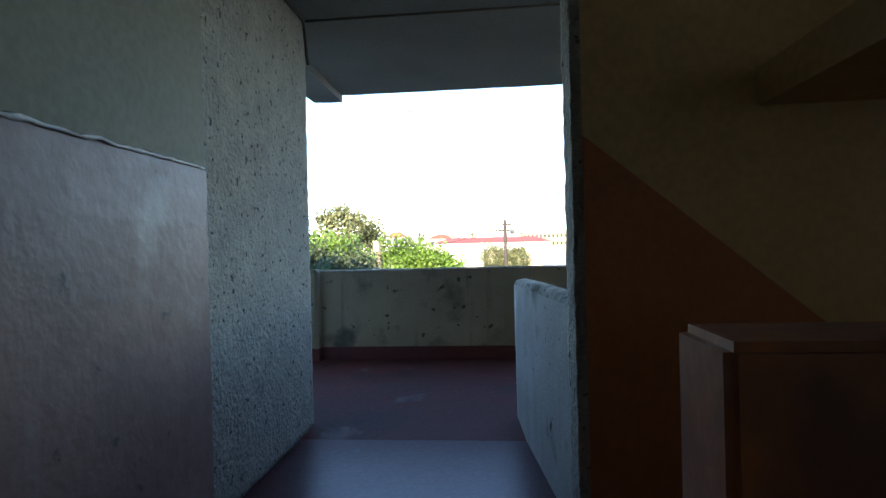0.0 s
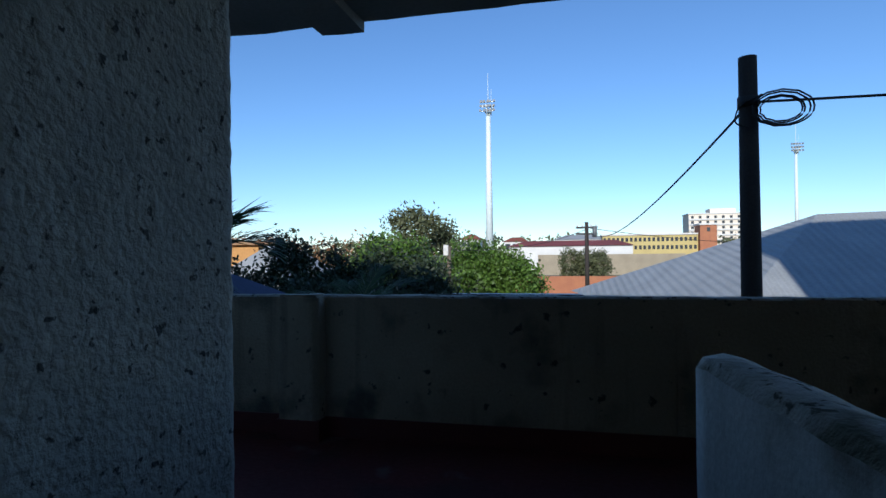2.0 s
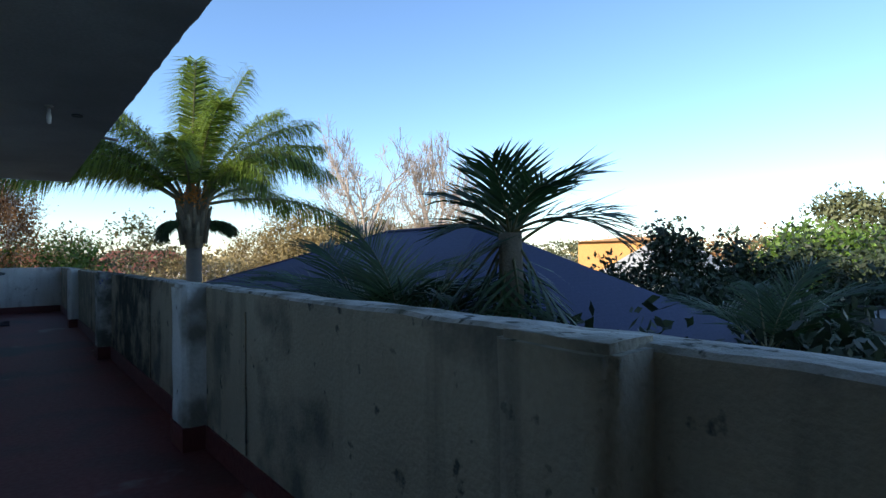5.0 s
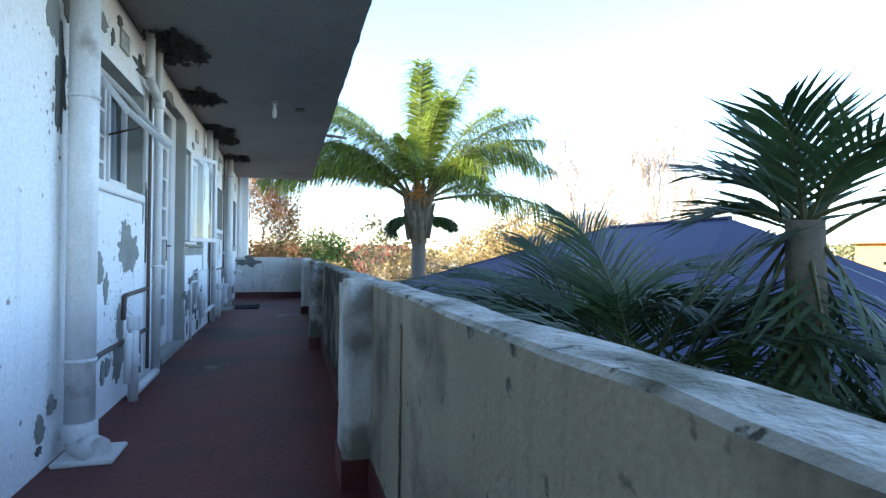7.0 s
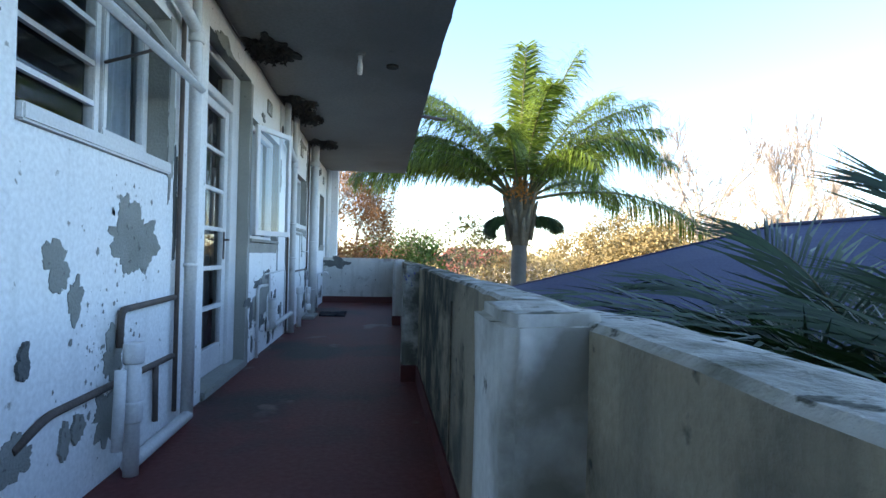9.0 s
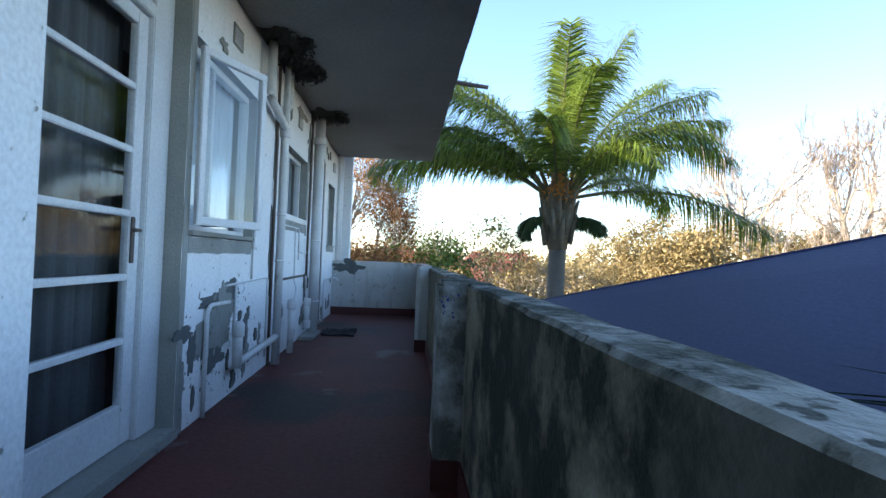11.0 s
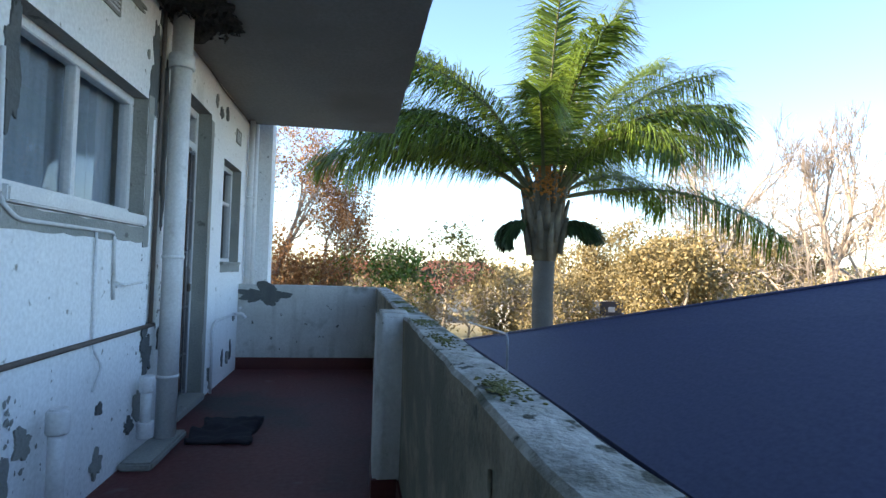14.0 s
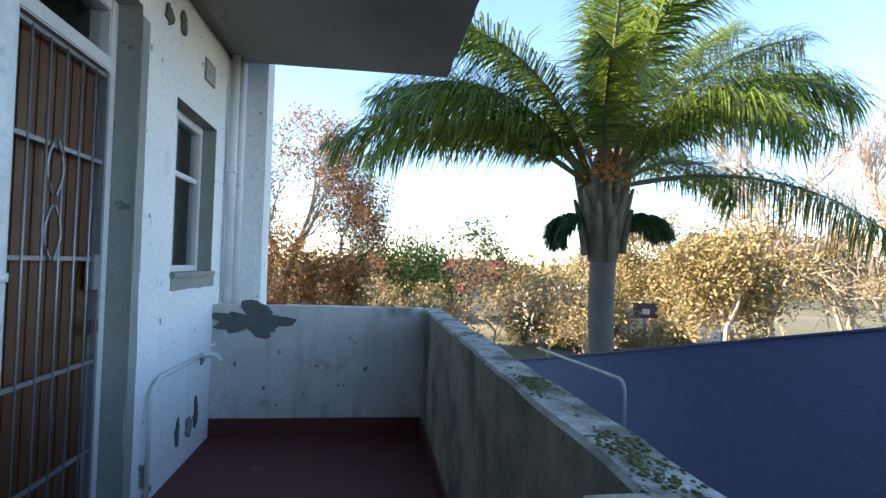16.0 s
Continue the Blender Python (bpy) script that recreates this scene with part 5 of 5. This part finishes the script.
def tree(name, at, top, radius, mat, seed, per=24, size=0.12, levels=4, spread=0.6, bark=None, kids=3, cloud=0.55, label="", group="", bare=False, squash=0.75, category="tree"):
    h = top - at[2]
    t = base(name, label=label, category=category, group=group)
    segs, tips = limb_set(seed, h, levels, spread, kids=kids, r0=(0.02 if bare or bark else 0.03) * h)
    reach = np.percentile(np.abs(tips[:, :2]), 96)
    hz = np.percentile(tips[:, 2], 98)
    sc = np.array([radius / reach, radius / reach, (h - (0 if bare else cloud * 0.9)) / hz])
    segs = [(a * sc, b * sc, ra, rb) for a, b, ra, rb in segs]
    tips = tips * sc
    fine = [q for q in segs if q[2] < 0.03] if bare else []
    vs, fs = limbs_mesh([q for q in segs if q[2] >= 0.03] if bare else segs)
    o = np.array(at)
    raw("trunk", [v + o for v in vs], fs, bark or M_BARK, t)
    if fine:
        vs, fs = limbs_mesh([(a, b, max(ra, 0.016), max(rb, 0.012)) for a, b, ra, rb in fine])
        raw("twig_mass", [v + o for v in vs], fs, bark or M_BARK, t, "haze of fine pale twigs", kind="stuff")
    if per:
        lv, lf = leaves(tips + o, (cloud, cloud, cloud * squash), per, size, seed + 1)
        raw("crown", lv, lf, mat, t)
    return t


def hedge(name, boxes, mat, size, count, seed, label, category="shrub"):
    """Dense leafy mass of uneven lobes: (x, y, top, radius)."""
    for i, (x, y, top, r) in enumerate(boxes):
        t = base(name, label=label, category=category, group=label)
        g = np.random.default_rng(seed + i)
        d = g.normal(0, 1, (count // 14, 3))
        d /= np.linalg.norm(d, axis=1)[:, None]
        h = (top - GROUND) / 2
        k = np.array([1 + 0.45 * noise.noise(Vector(q * 2.3 + seed + i)) for q in d])[:, None]
        c = d * k * np.array([r, r, h]) * g.uniform(0.72, 1.0, (len(d), 1)) + np.array([x, y, GROUND + h])
        lv, lf = leaves(c, (0.12 * r + 0.06,) * 3, 14, size, seed + 50 + i)
        raw("foliage", lv, lf, mat, t)
        stems = []
        for j in range(7):
            a = g.uniform(0, 6.28)
            stems.append((np.array([x, y, GROUND]), np.array([x + 0.6 * r * math.cos(a), y + 0.6 * r * math.sin(a), GROUND + h * 1.5]), 0.05, 0.02))
        vs, fs = limbs_mesh(stems)
        raw("stems", vs, fs, M_BARK, t)


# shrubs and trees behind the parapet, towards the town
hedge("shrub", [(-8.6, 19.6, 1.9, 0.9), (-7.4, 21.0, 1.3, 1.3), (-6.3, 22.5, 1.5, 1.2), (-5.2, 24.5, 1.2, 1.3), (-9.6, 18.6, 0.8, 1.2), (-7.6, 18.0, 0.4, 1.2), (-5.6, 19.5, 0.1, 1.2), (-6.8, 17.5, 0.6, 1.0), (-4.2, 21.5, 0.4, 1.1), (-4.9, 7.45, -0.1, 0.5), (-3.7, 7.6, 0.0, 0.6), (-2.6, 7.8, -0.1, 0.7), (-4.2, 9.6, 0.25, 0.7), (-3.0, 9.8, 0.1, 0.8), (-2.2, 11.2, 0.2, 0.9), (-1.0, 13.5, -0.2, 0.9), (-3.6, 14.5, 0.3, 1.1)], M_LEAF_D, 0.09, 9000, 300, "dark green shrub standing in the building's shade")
hedge("garden_shrub", [(-7.6, 29.5, 2.0, 1.8), (-9.6, 31.0, 2.2, 1.7)], M_LEAF_G, 0.12, 8000, 330, "sunlit yellow-green garden shrub in leaf")
hedge("round_tree", [(-5.4, 38.0, 1.9, 1.9), (-3.0, 38.3, 1.2, 1.7)], M_LEAF_G, 0.14, 9000, 340, "bright green round-headed sunlit tree", "tree")
tree("spreading_tree", (-20.0, 76, -5), 7.2, 6.4, M_LEAF_O, 21, per=34, size=0.28, levels=4, spread=0.7, cloud=0.75, label="broad olive-green spreading tree above the houses")
tree("bare_tree", (-39.2, 27.4, GROUND), 10.9, 4.8, M_LEAF_B, 31, per=0, levels=5, spread=0.72, bark=M_TWIG, kids=4, label="leafless winter tree with a haze of fine twigs", group="leafless trees", bare=True)
tree("bare_tree", (-35.6, 31.2, GROUND), 10.2, 4.0, M_LEAF_B, 32, per=0, levels=5, spread=0.72, bark=M_TWIG, kids=4, label="leafless winter tree with a haze of fine twigs", group="leafless trees", bare=True)
tree("bare_tree", (-45.5, 38.5, GROUND), 8.8, 6.6, M_LEAF_B, 33, per=0, levels=5, spread=0.75, bark=M_TWIG, kids=3, label="gnarled pale leafless tree in sun", group="leafless trees", bare=True)
tree("bare_tree", (-41.0, 40.5, GROUND), 8.2, 6.0, M_LEAF_B, 34, per=0, levels=5, spread=0.75, bark=M_TWIG, kids=3, label="gnarled pale leafless tree in sun", group="leafless trees", bare=True)
for i, (x, y, top, r) in enumerate(((-50, 27, 5.6, 3.4), (-48, 33, 5.2, 3.6), (-45, 37.5, 4.6, 3.0), (-34.5, 21.5, 3.4, 2.6), (-38, 24, 2.6, 2.8), (-52, 24, 3.2, 2.4))):
    tree("dry_tree", (x, y, GROUND), top, r, M_LEAF_T, 40 + i, per=46, size=0.12, levels=4, spread=0.75, bark=M_TWIG, cloud=0.5, kids=3, label="tan half-bare tree with dry sunlit foliage", group="dry tan trees")
for i, (x, y, top, r) in enumerate(((-41.5, 1.0, 9.6, 3.6), (-43, 3.6, 6.4, 2.6), (-42, -2.5, 8.5, 3.2))):
    tree("autumn_tree", (x, y, GROUND), top, r, M_LEAF_B, 60 + i, per=15, size=0.085, levels=5, spread=0.65, bark=M_TWIG, cloud=0.35, kids=3, label="rust-brown autumn tree with thin crown", group="autumn trees")
hedge("autumn_shrub", [(-40.5, 1.2, 3.2, 1.8), (-41, 3.5, 1.9, 1.8), (-40.5, -1.5, 3.6, 2.0)], M_LEAF_B, 0.09, 9000, 360, "rust-orange autumn shrub beyond the wall")
hedge("flat_green_shrub", [(-43, 6.0, 2.5, 1.9), (-44, 8.6, 2.2, 1.8), (-44.5, 4.6, 1.7, 1.5)], M_LEAF_G, 0.13, 3600, 370, "flat-topped green shrub beyond the parapet")
tree("grey_green_tree", (-49.5, 12.3, GROUND), 4.3, 2.8, M_LEAF_O, 71, per=16, size=0.14, levels=4, spread=0.6, bark=M_TWIG, cloud=0.5, label="thin grey-green tree behind the shrubs")
tree("grey_green_tree", (-47.5, 9.8, GROUND), 3.4, 2.2, M_LEAF_O, 72, per=14, size=0.14, levels=4, spread=0.6, bark=M_TWIG, cloud=0.5, label="thin grey-green tree behind the shrubs")
for i, (x, y, top, r) in enumerate(((-40, 9.0, 0.6, 2.0), (-40.5, 12.2, 0.9, 2.2), (-41, 15.5, 1.2, 2.2), (-42, 18.4, 0.6, 1.8), (-42.5, 22, -2.0, 1.6), (-38, 16.5, 0.2, 1.8), (-38, 6.5, 0.8, 1.8))):
    tree("twiggy_shrub", (x, y, GROUND), top, r, M_LEAF_T, 80 + i, per=3, size=0.10, levels=4, spread=0.8, bark=M_TWIG, cloud=0.3, kids=4, label="tangled pale-stemmed twiggy shrub", group="twiggy shrubs", category="shrub")
hedge("yellow_green_shrub", [(-45, 20.5, 0.9, 1.6), (-44.5, 17.5, 0.6, 1.5), (-46, 15.5, 1.3, 1.6), (-44, 24.6, -2.2, 1.0)], M_LEAF_T, 0.09, 7000, 380, "yellow-green shrub standing in sun")

# houses and town
def gable_house(name, x0, y0, x1, y1, eave, ridge, wall_mat, roof_mat, label, along="x", windows=0, side="y"):
    h = base(name, label=label, category="house")
    part("wall", box(x0, y0, GROUND - 1, x1, y1, eave), wall_mat, h)
    o = 0.35
    if along == "x":
        ym = (y0 + y1) / 2
        q = min(3.0, 0.3 * (x1 - x0))
        vs = [(x0 - o, y0 - o, eave), (x1 + o, y0 - o, eave), (x1 + o, y1 + o, eave), (x0 - o, y1 + o, eave), (x0 + q, ym, ridge), (x1 - q, ym, ridge)]
        fs = [(0, 1, 5, 4), (1, 2, 5), (2, 3, 4, 5), (3, 0, 4), (3, 2, 1, 0)]
    else:
        xm = (x0 + x1) / 2
        q = min(3.0, 0.3 * (y1 - y0))
        vs = [(x0 - o, y0 - o, eave), (x1 + o, y0 - o, eave), (x1 + o, y1 + o, eave), (x0 - o, y1 + o, eave), (xm, y0 + q, ridge), (xm, y1 - q, ridge)]
        fs = [(0, 1, 4), (1, 2, 5, 4), (2, 3, 5), (3, 0, 4, 5), (3, 2, 1, 0)]
    raw("roof", vs, fs, roof_mat, h)
    for k in range(windows):
        if side == "y":
            w = x0 + (x1 - x0) * (k + 0.5) / windows
            part("window", box(w - 0.7, y0 - 0.03, eave - 1.9, w + 0.7, y0 + 0.05, eave - 0.6), M_PANE, h)
        else:
            w = y0 + (y1 - y0) * (k + 0.5) / windows
            part("window", box(x1 - 0.05, w - 0.6, eave - 1.9, x1 + 0.03, w + 0.6, eave - 0.6), M_PANE, h)
    return h


def slab_block(name, x0, y0, x1, y1, z1, storeys, bays, wall_mat, label, win=0.55):
    b = base(name, label=label, category="building")
    z0 = GROUND - 2
    part("wall", box(x0, y0, z0, x1, y1, z1), wall_mat, b)
    part("roof", box(x0 - 0.3, y0 - 0.3, z1, x1 + 0.3, y1, z1 + 0.4), M_HOUSE, b, "white roof edge")
    sh = 2.2 if storeys > 4 else 2.0
    for s in range(storeys):
        zb = z1 - (s + 1) * sh + 0.4
        for k in range(bays):
            w = (x1 - x0) / bays
            a = x0 + w * (k + 0.5)
            part("window", box(a - w * win / 2, y0 - 0.06, zb, a + w * win / 2, y0 + 0.1, zb + sh * 0.5), M_PANE, b)
        if storeys > 4:
            part("balcony_band", box(x0, y0 - 0.5, zb - 0.7, x1, y0 - 0.07, zb - 0.1), M_HOUSE, b, "pale balcony band")
    return b


gr = base("corrugated_roof_house", label="house with a large grey corrugated iron roof", category="house")
vs = [(0.6, 42.0, -1.5), (5.0, 22.0, -1.7), (40.0, 18.0, -1.7), (42.0, 44.0, -1.5), (12.0, 32.0, 2.85), (34.0, 30.5, 3.3)]
raw("roof", vs, [(0, 1, 4), (1, 2, 5, 4), (2, 3, 5), (3, 0, 4, 5), (3, 2, 1, 0)], M_GREYROOF, gr, "grey corrugated iron roof")
part("wall", box(6.0, 23.5, GROUND, 39.0, 41.0, -1.7), M_HOUSE, gr)
part("vent_pipe", tube([(4.6, 28.0, -2.3), (4.6, 28.0, -1.0)], 0.09, 8), M_WIRE, gr, "dark roof vent pipe")
gable_house("orange_house", -28.0, 40.0, -22.2, 46.0, 2.0, 2.35, M_TAN, M_TAN, "orange-walled house lit by the sun", windows=0)
gable_house("white_gabled_house", -18.0, 29.0, -14.2, 36.0, -0.1, 1.8, M_HOUSE, M_GREYROOF, "white house with a pale grey gabled roof", along="y")
gable_house("maroon_roofed_hall", -12.5, 123, 13.0, 131, 2.3, 3.5, M_HOUSE, M_BROWNROOF, "long white hall under a maroon roof")
obj("stone_field_wall", box(-6.0, 117, GROUND - 1, 22.0, 117.5, 0.5), M_STONE, label="long beige stone wall before the hall", category="wall")
gable_house("white_town_house", -28.5, 150, -23.5, 156, 4.6, 6.0, M_HOUSE, M_TILE, "white house with a red tiled roof", windows=3)
gable_house("white_town_house", -17, 152, -11, 158, 3.9, 5.1, M_HOUSE, M_TILE, "white house with a red tiled roof", windows=3)
gable_house("pale_town_house", -4, 170, 10, 180, 4.6, 6.0, M_HOUSE, M_GREYROOF, "pale house among the town roofs", windows=5)
slab_block("yellow_school", 8.5, 152, 32.4, 160, 5.0, 2, 22, M_YELLOW, "long yellow two-storey school building", 0.6)
slab_block("brick_tower", 31.4, 149.5, 35.2, 156, 7.2, 1, 1, M_BRICK, "orange brick stair tower", 0.2)
slab_block("tower_block", 49.0, 255, 76.0, 268, 16.0, 8, 9, M_FLATS, "pale many-storeyed block of flats", 0.36)
part("lift_room", box(58, 258, 16.4, 68, 266, 18.4), M_FLATS, bpy.data.objects["tower_block"])
gable_house("red_tiled_house", -78, 11.5, -70.5, 24.0, -1.0, 2.1, M_HOUSE, M_TILE, "house with a red tiled hipped roof", along="y", windows=4, side="x")
gable_house("red_tiled_house", -66, 2, -58, 14.0, -1.0, 1.7, M_HOUSE, M_TILE, "house with a red tiled hipped roof", along="y", windows=4, side="x")
slab_block("white_outbuilding", -62, 18, -52, 24, -0.6, 1, 4, M_HOUSE, "white flat-roofed outbuilding behind the shrubs")
yard = base("yard_wall", label="white yard wall seen between the shrubs", category="wall")
part("wall_panel", box(-49, 22.5, GROUND, -48.7, 31.0, -1.0), M_HOUSE, yard)
part("coping", box(-49.05, 22.4, -1.0, -48.65, 31.1, -0.9), M_HOUSE, yard)
hoop = base("hoop_board", label="dark hoop backboard on a post before the white wall", category="hoop board")
part("board", box(-45.6, 22.7, -1.75, -45.5, 24.4, -0.75, bevel=0.02), M_BOARD, hoop)
part("target", box(-45.5, 23.3, -1.5, -45.48, 23.8, -1.15), M_HOUSE, hoop, "pale rectangle on the board")
part("post", box(-45.75, 23.45, GROUND, -45.6, 23.65, -1.0), M_STEEL, hoop)
gate = base("garage", label="low flat garage roof edged with railings", category="garage")
part("roof", box(-4.2, 18.5, -0.45, 1.0, 22.0, -0.2), M_LAMPHEAD, gate, "dark flat roof")
part("wall", box(-4.0, 18.7, GROUND, 0.8, 21.8, -0.45), M_HOUSE, gate)
part("rail", box(-4.2, 18.55, -0.02, 1.0, 18.6, 0.02), M_WIRE, gate)
for k in range(26):
    part("railing_bar", box(-4.2 + k * 0.2, 18.56, -0.2, -4.17 + k * 0.2, 18.59, 0.0), M_WIRE, gate)
obj("yard_wall_white", box(0.2, 28.4, GROUND, 3.6, 28.7, -1.0), M_HOUSE, label="white yard wall near the grey roof", category="wall")
obj("brick_yard_wall", box(-6.0, 60, GROUND, 12.0, 60.3, -1.3), M_BRICK, label="long low brick wall across the street", category="wall")

# floodlight masts
def mast(x, y, top, r, label, seed):
    m = base("floodlight_mast", label=label, category="floodlight mast", group="floodlight masts")
    part("shaft", tube([(x, y, GROUND - 2), (x, y, top)], [r, 0.55 * r], 14), M_MAST, m, "pale tapering steel shaft")
    g = random.Random(seed)
    for k in range(7):
        a = -2.6 + k * 0.75
        part("arm", tube([(x, y, top - 0.5), (x + 2.0 * math.cos(a), y + 1.2 * math.sin(a), top + 3.4)], 0.14, 5), M_MAST, m)
    for row in range(3):
        part("lamp_rail", box(x - 2.3 + 0.3 * (2 - row), y - 1.3, top + 1.2 + row * 1.3, x + 2.3 - 0.3 * (2 - row), y - 1.1, top + 1.4 + row * 1.3), M_MAST, m)
        for k in range(5):
            px = x - 1.9 + k * 0.95 + g.uniform(-0.15, 0.15)
            q = part("floodlight", box(px - 0.32, y - 1.7, top + 1.2 + row * 1.3, px + 0.32, y - 1.3, top + 1.85 + row * 1.3, bevel=0.06), M_LAMPHEAD, m)
    part("lightning_rod", tube([(x, y, top), (x, y, top + 12.5)], [0.14, 0.05], 5), M_MAST, m)
    part("aerial", tube([(x + 0.9, y, top), (x + 0.9, y, top + 8.0)], [0.1, 0.04], 5), M_MAST, m)


mast(-22.3, 162, 40.3, 1.2, "tall pale floodlight mast over the rooftops", 1)
mast(87.2, 247.2, 38.0, 0.9, "tall pale floodlight mast far behind the flats", 2)

# poles and wires
pl = base("utility_pole", label="dark wooden utility pole with a coil of cable", category="utility pole")
PX, PYY, PT = 2.42, 8.5, 3.17
part("shaft", tube([(PX + 0.02, PYY, GROUND), (PX, PYY, PT)], [0.12, 0.085], 14), M_POLE, pl)
for k, (r, o) in enumerate(((0.2, 0.0), (0.17, 0.03), (0.22, -0.02), (0.15, 0.02))):
    c = Vector((PX + 0.27, PYY - 0.1 + o, PT - 0.55))
    part("cable_coil", tube([c + Vector((1.25 * r * math.cos(i * math.tau / 24), 0.02 * math.sin(3 * i), 0.8 * r * math.sin(i * math.tau / 24))) for i in range(25)], 0.009, 5), M_WIRE, pl)
part("cable_tail", tube(bend([(PX + 0.1, PYY - 0.1, PT - 0.4), (PX - 0.12, PYY - 0.1, PT - 0.5), (PX - 0.16, PYY - 0.1, PT - 0.68), (PX - 0.02, PYY - 0.1, PT - 0.72)], 0.08), 0.008, 5), M_WIRE, pl)
part("clamp", tube([(PX, PYY, PT - 0.5), (PX, PYY, PT - 0.4)], 0.1, 12), M_WIRE, pl)
P2 = Vector((1.75, 43.6, 3.1))
q = base("utility_pole", label="wooden pole with crossarms and a transformer", category="utility pole")
part("shaft", tube([(P2.x, P2.y, GROUND), (P2.x, P2.y, P2.z + 0.2)], [0.17, 0.13], 10), M_POLE, q)
for dz in (0.0, -0.45):
    part("crossarm", box(P2.x - 0.75, P2.y - 0.12, P2.z - 0.25 + dz, P2.x + 0.75, P2.y, P2.z - 0.13 + dz), M_POLE, q)
for dx in (-0.65, -0.3, 0.3, 0.65):
    part("insulator", tube([(P2.x + dx, P2.y - 0.06, P2.z - 0.14), (P2.x + dx, P2.y - 0.06, P2.z + 0.08)], [0.06, 0.04], 6), M_HOUSE, q)
part("transformer", tube([(P2.x + 0.55, P2.y - 0.2, P2.z - 0.9), (P2.x + 0.55, P2.y - 0.2, P2.z - 0.1)], 0.16, 8), M_LAMPHEAD, q)
q = base("utility_pole", label="short pale wooden pole among the trees", category="utility pole")
part("shaft", tube([(-5.6, 31, GROUND), (-5.6, 31, 1.6)], [0.14, 0.11], 8), M_BARK, q)
part("pole_box", box(-5.85, 30.8, 1.1, -5.6, 31.0, 1.65), M_HOUSE, q)


def wire(name, a, b, sag, r, label):
    a, b = Vector(a), Vector(b)
    obj(name, tube([a.lerp(b, t) - Vector((0, 0, 4 * sag * t * (1 - t))) for t in [i / 40 for i in range(41)]], r, 5), M_WIRE, label=label, category="cable")


wire("overhead_cable", (PX, PYY, PT - 0.48), (P2.x, P2.y, P2.z - 0.1), 1.0, 0.014, "black cable sagging between two poles")
wire("overhead_cable", (PX, PYY, PT - 0.45), (16, 7.2, PT - 0.5), 0.12, 0.014, "black cable leading to a further house")
wire("overhead_cable", (P2.x, P2.y, P2.z - 0.3), (-5.6, 31, 1.4), 0.5, 0.02, "thin black cable between far poles")
wire("overhead_cable", (P2.x, P2.y, P2.z - 0.2), (30, 60, 2.0), 0.8, 0.02, "thin black cable between far poles")

# tree belts on the skyline
g = np.random.default_rng(5)
c = np.stack([g.uniform(-260, 180, 700), g.uniform(185, 240, 700), g.uniform(-3, 5.5, 700)], 1)
c[:, 2] += 1.3 * np.array([noise.noise(Vector((x * 0.05, 0, 0))) for x in c[:, 0]])
lv, lf = leaves(c, (2.0, 2.0, 0.8), 30, 0.8, 6)
raw("far_woods", lv, lf, M_LEAF_O, label="belt of olive-green trees on the skyline", category="woods", kind="stuff")
c = np.stack([g.uniform(-70, -24, 160), g.uniform(98, 110, 160), g.uniform(-3, 4.4, 160)], 1)
lv, lf = leaves(c, (1.2, 1.2, 0.7), 22, 0.35, 8)
raw("brown_woods", lv, lf, M_LEAF_B, label="belt of brown winter trees", category="woods", kind="stuff")
c = np.stack([g.uniform(-150, -85, 700), g.uniform(-60, 120, 700), g.uniform(-3, 2.0, 700)], 1)
lv, lf = leaves(c, (1.6, 1.6, 0.9), 26, 0.5, 9)
raw("far_woods", lv, lf, M_LEAF_T, label="belt of tan and green trees beyond the houses", category="woods", kind="stuff")
for i, (x, y) in enumerate(((0.5, 98), (3.2, 99), (5.2, 97))):
    hedge("street_tree", [(x, y, 1.7 - 0.3 * i, 1.8)], M_LEAF_O, 0.2, 2500, 400 + i, "dark round street tree before the hall", "tree")
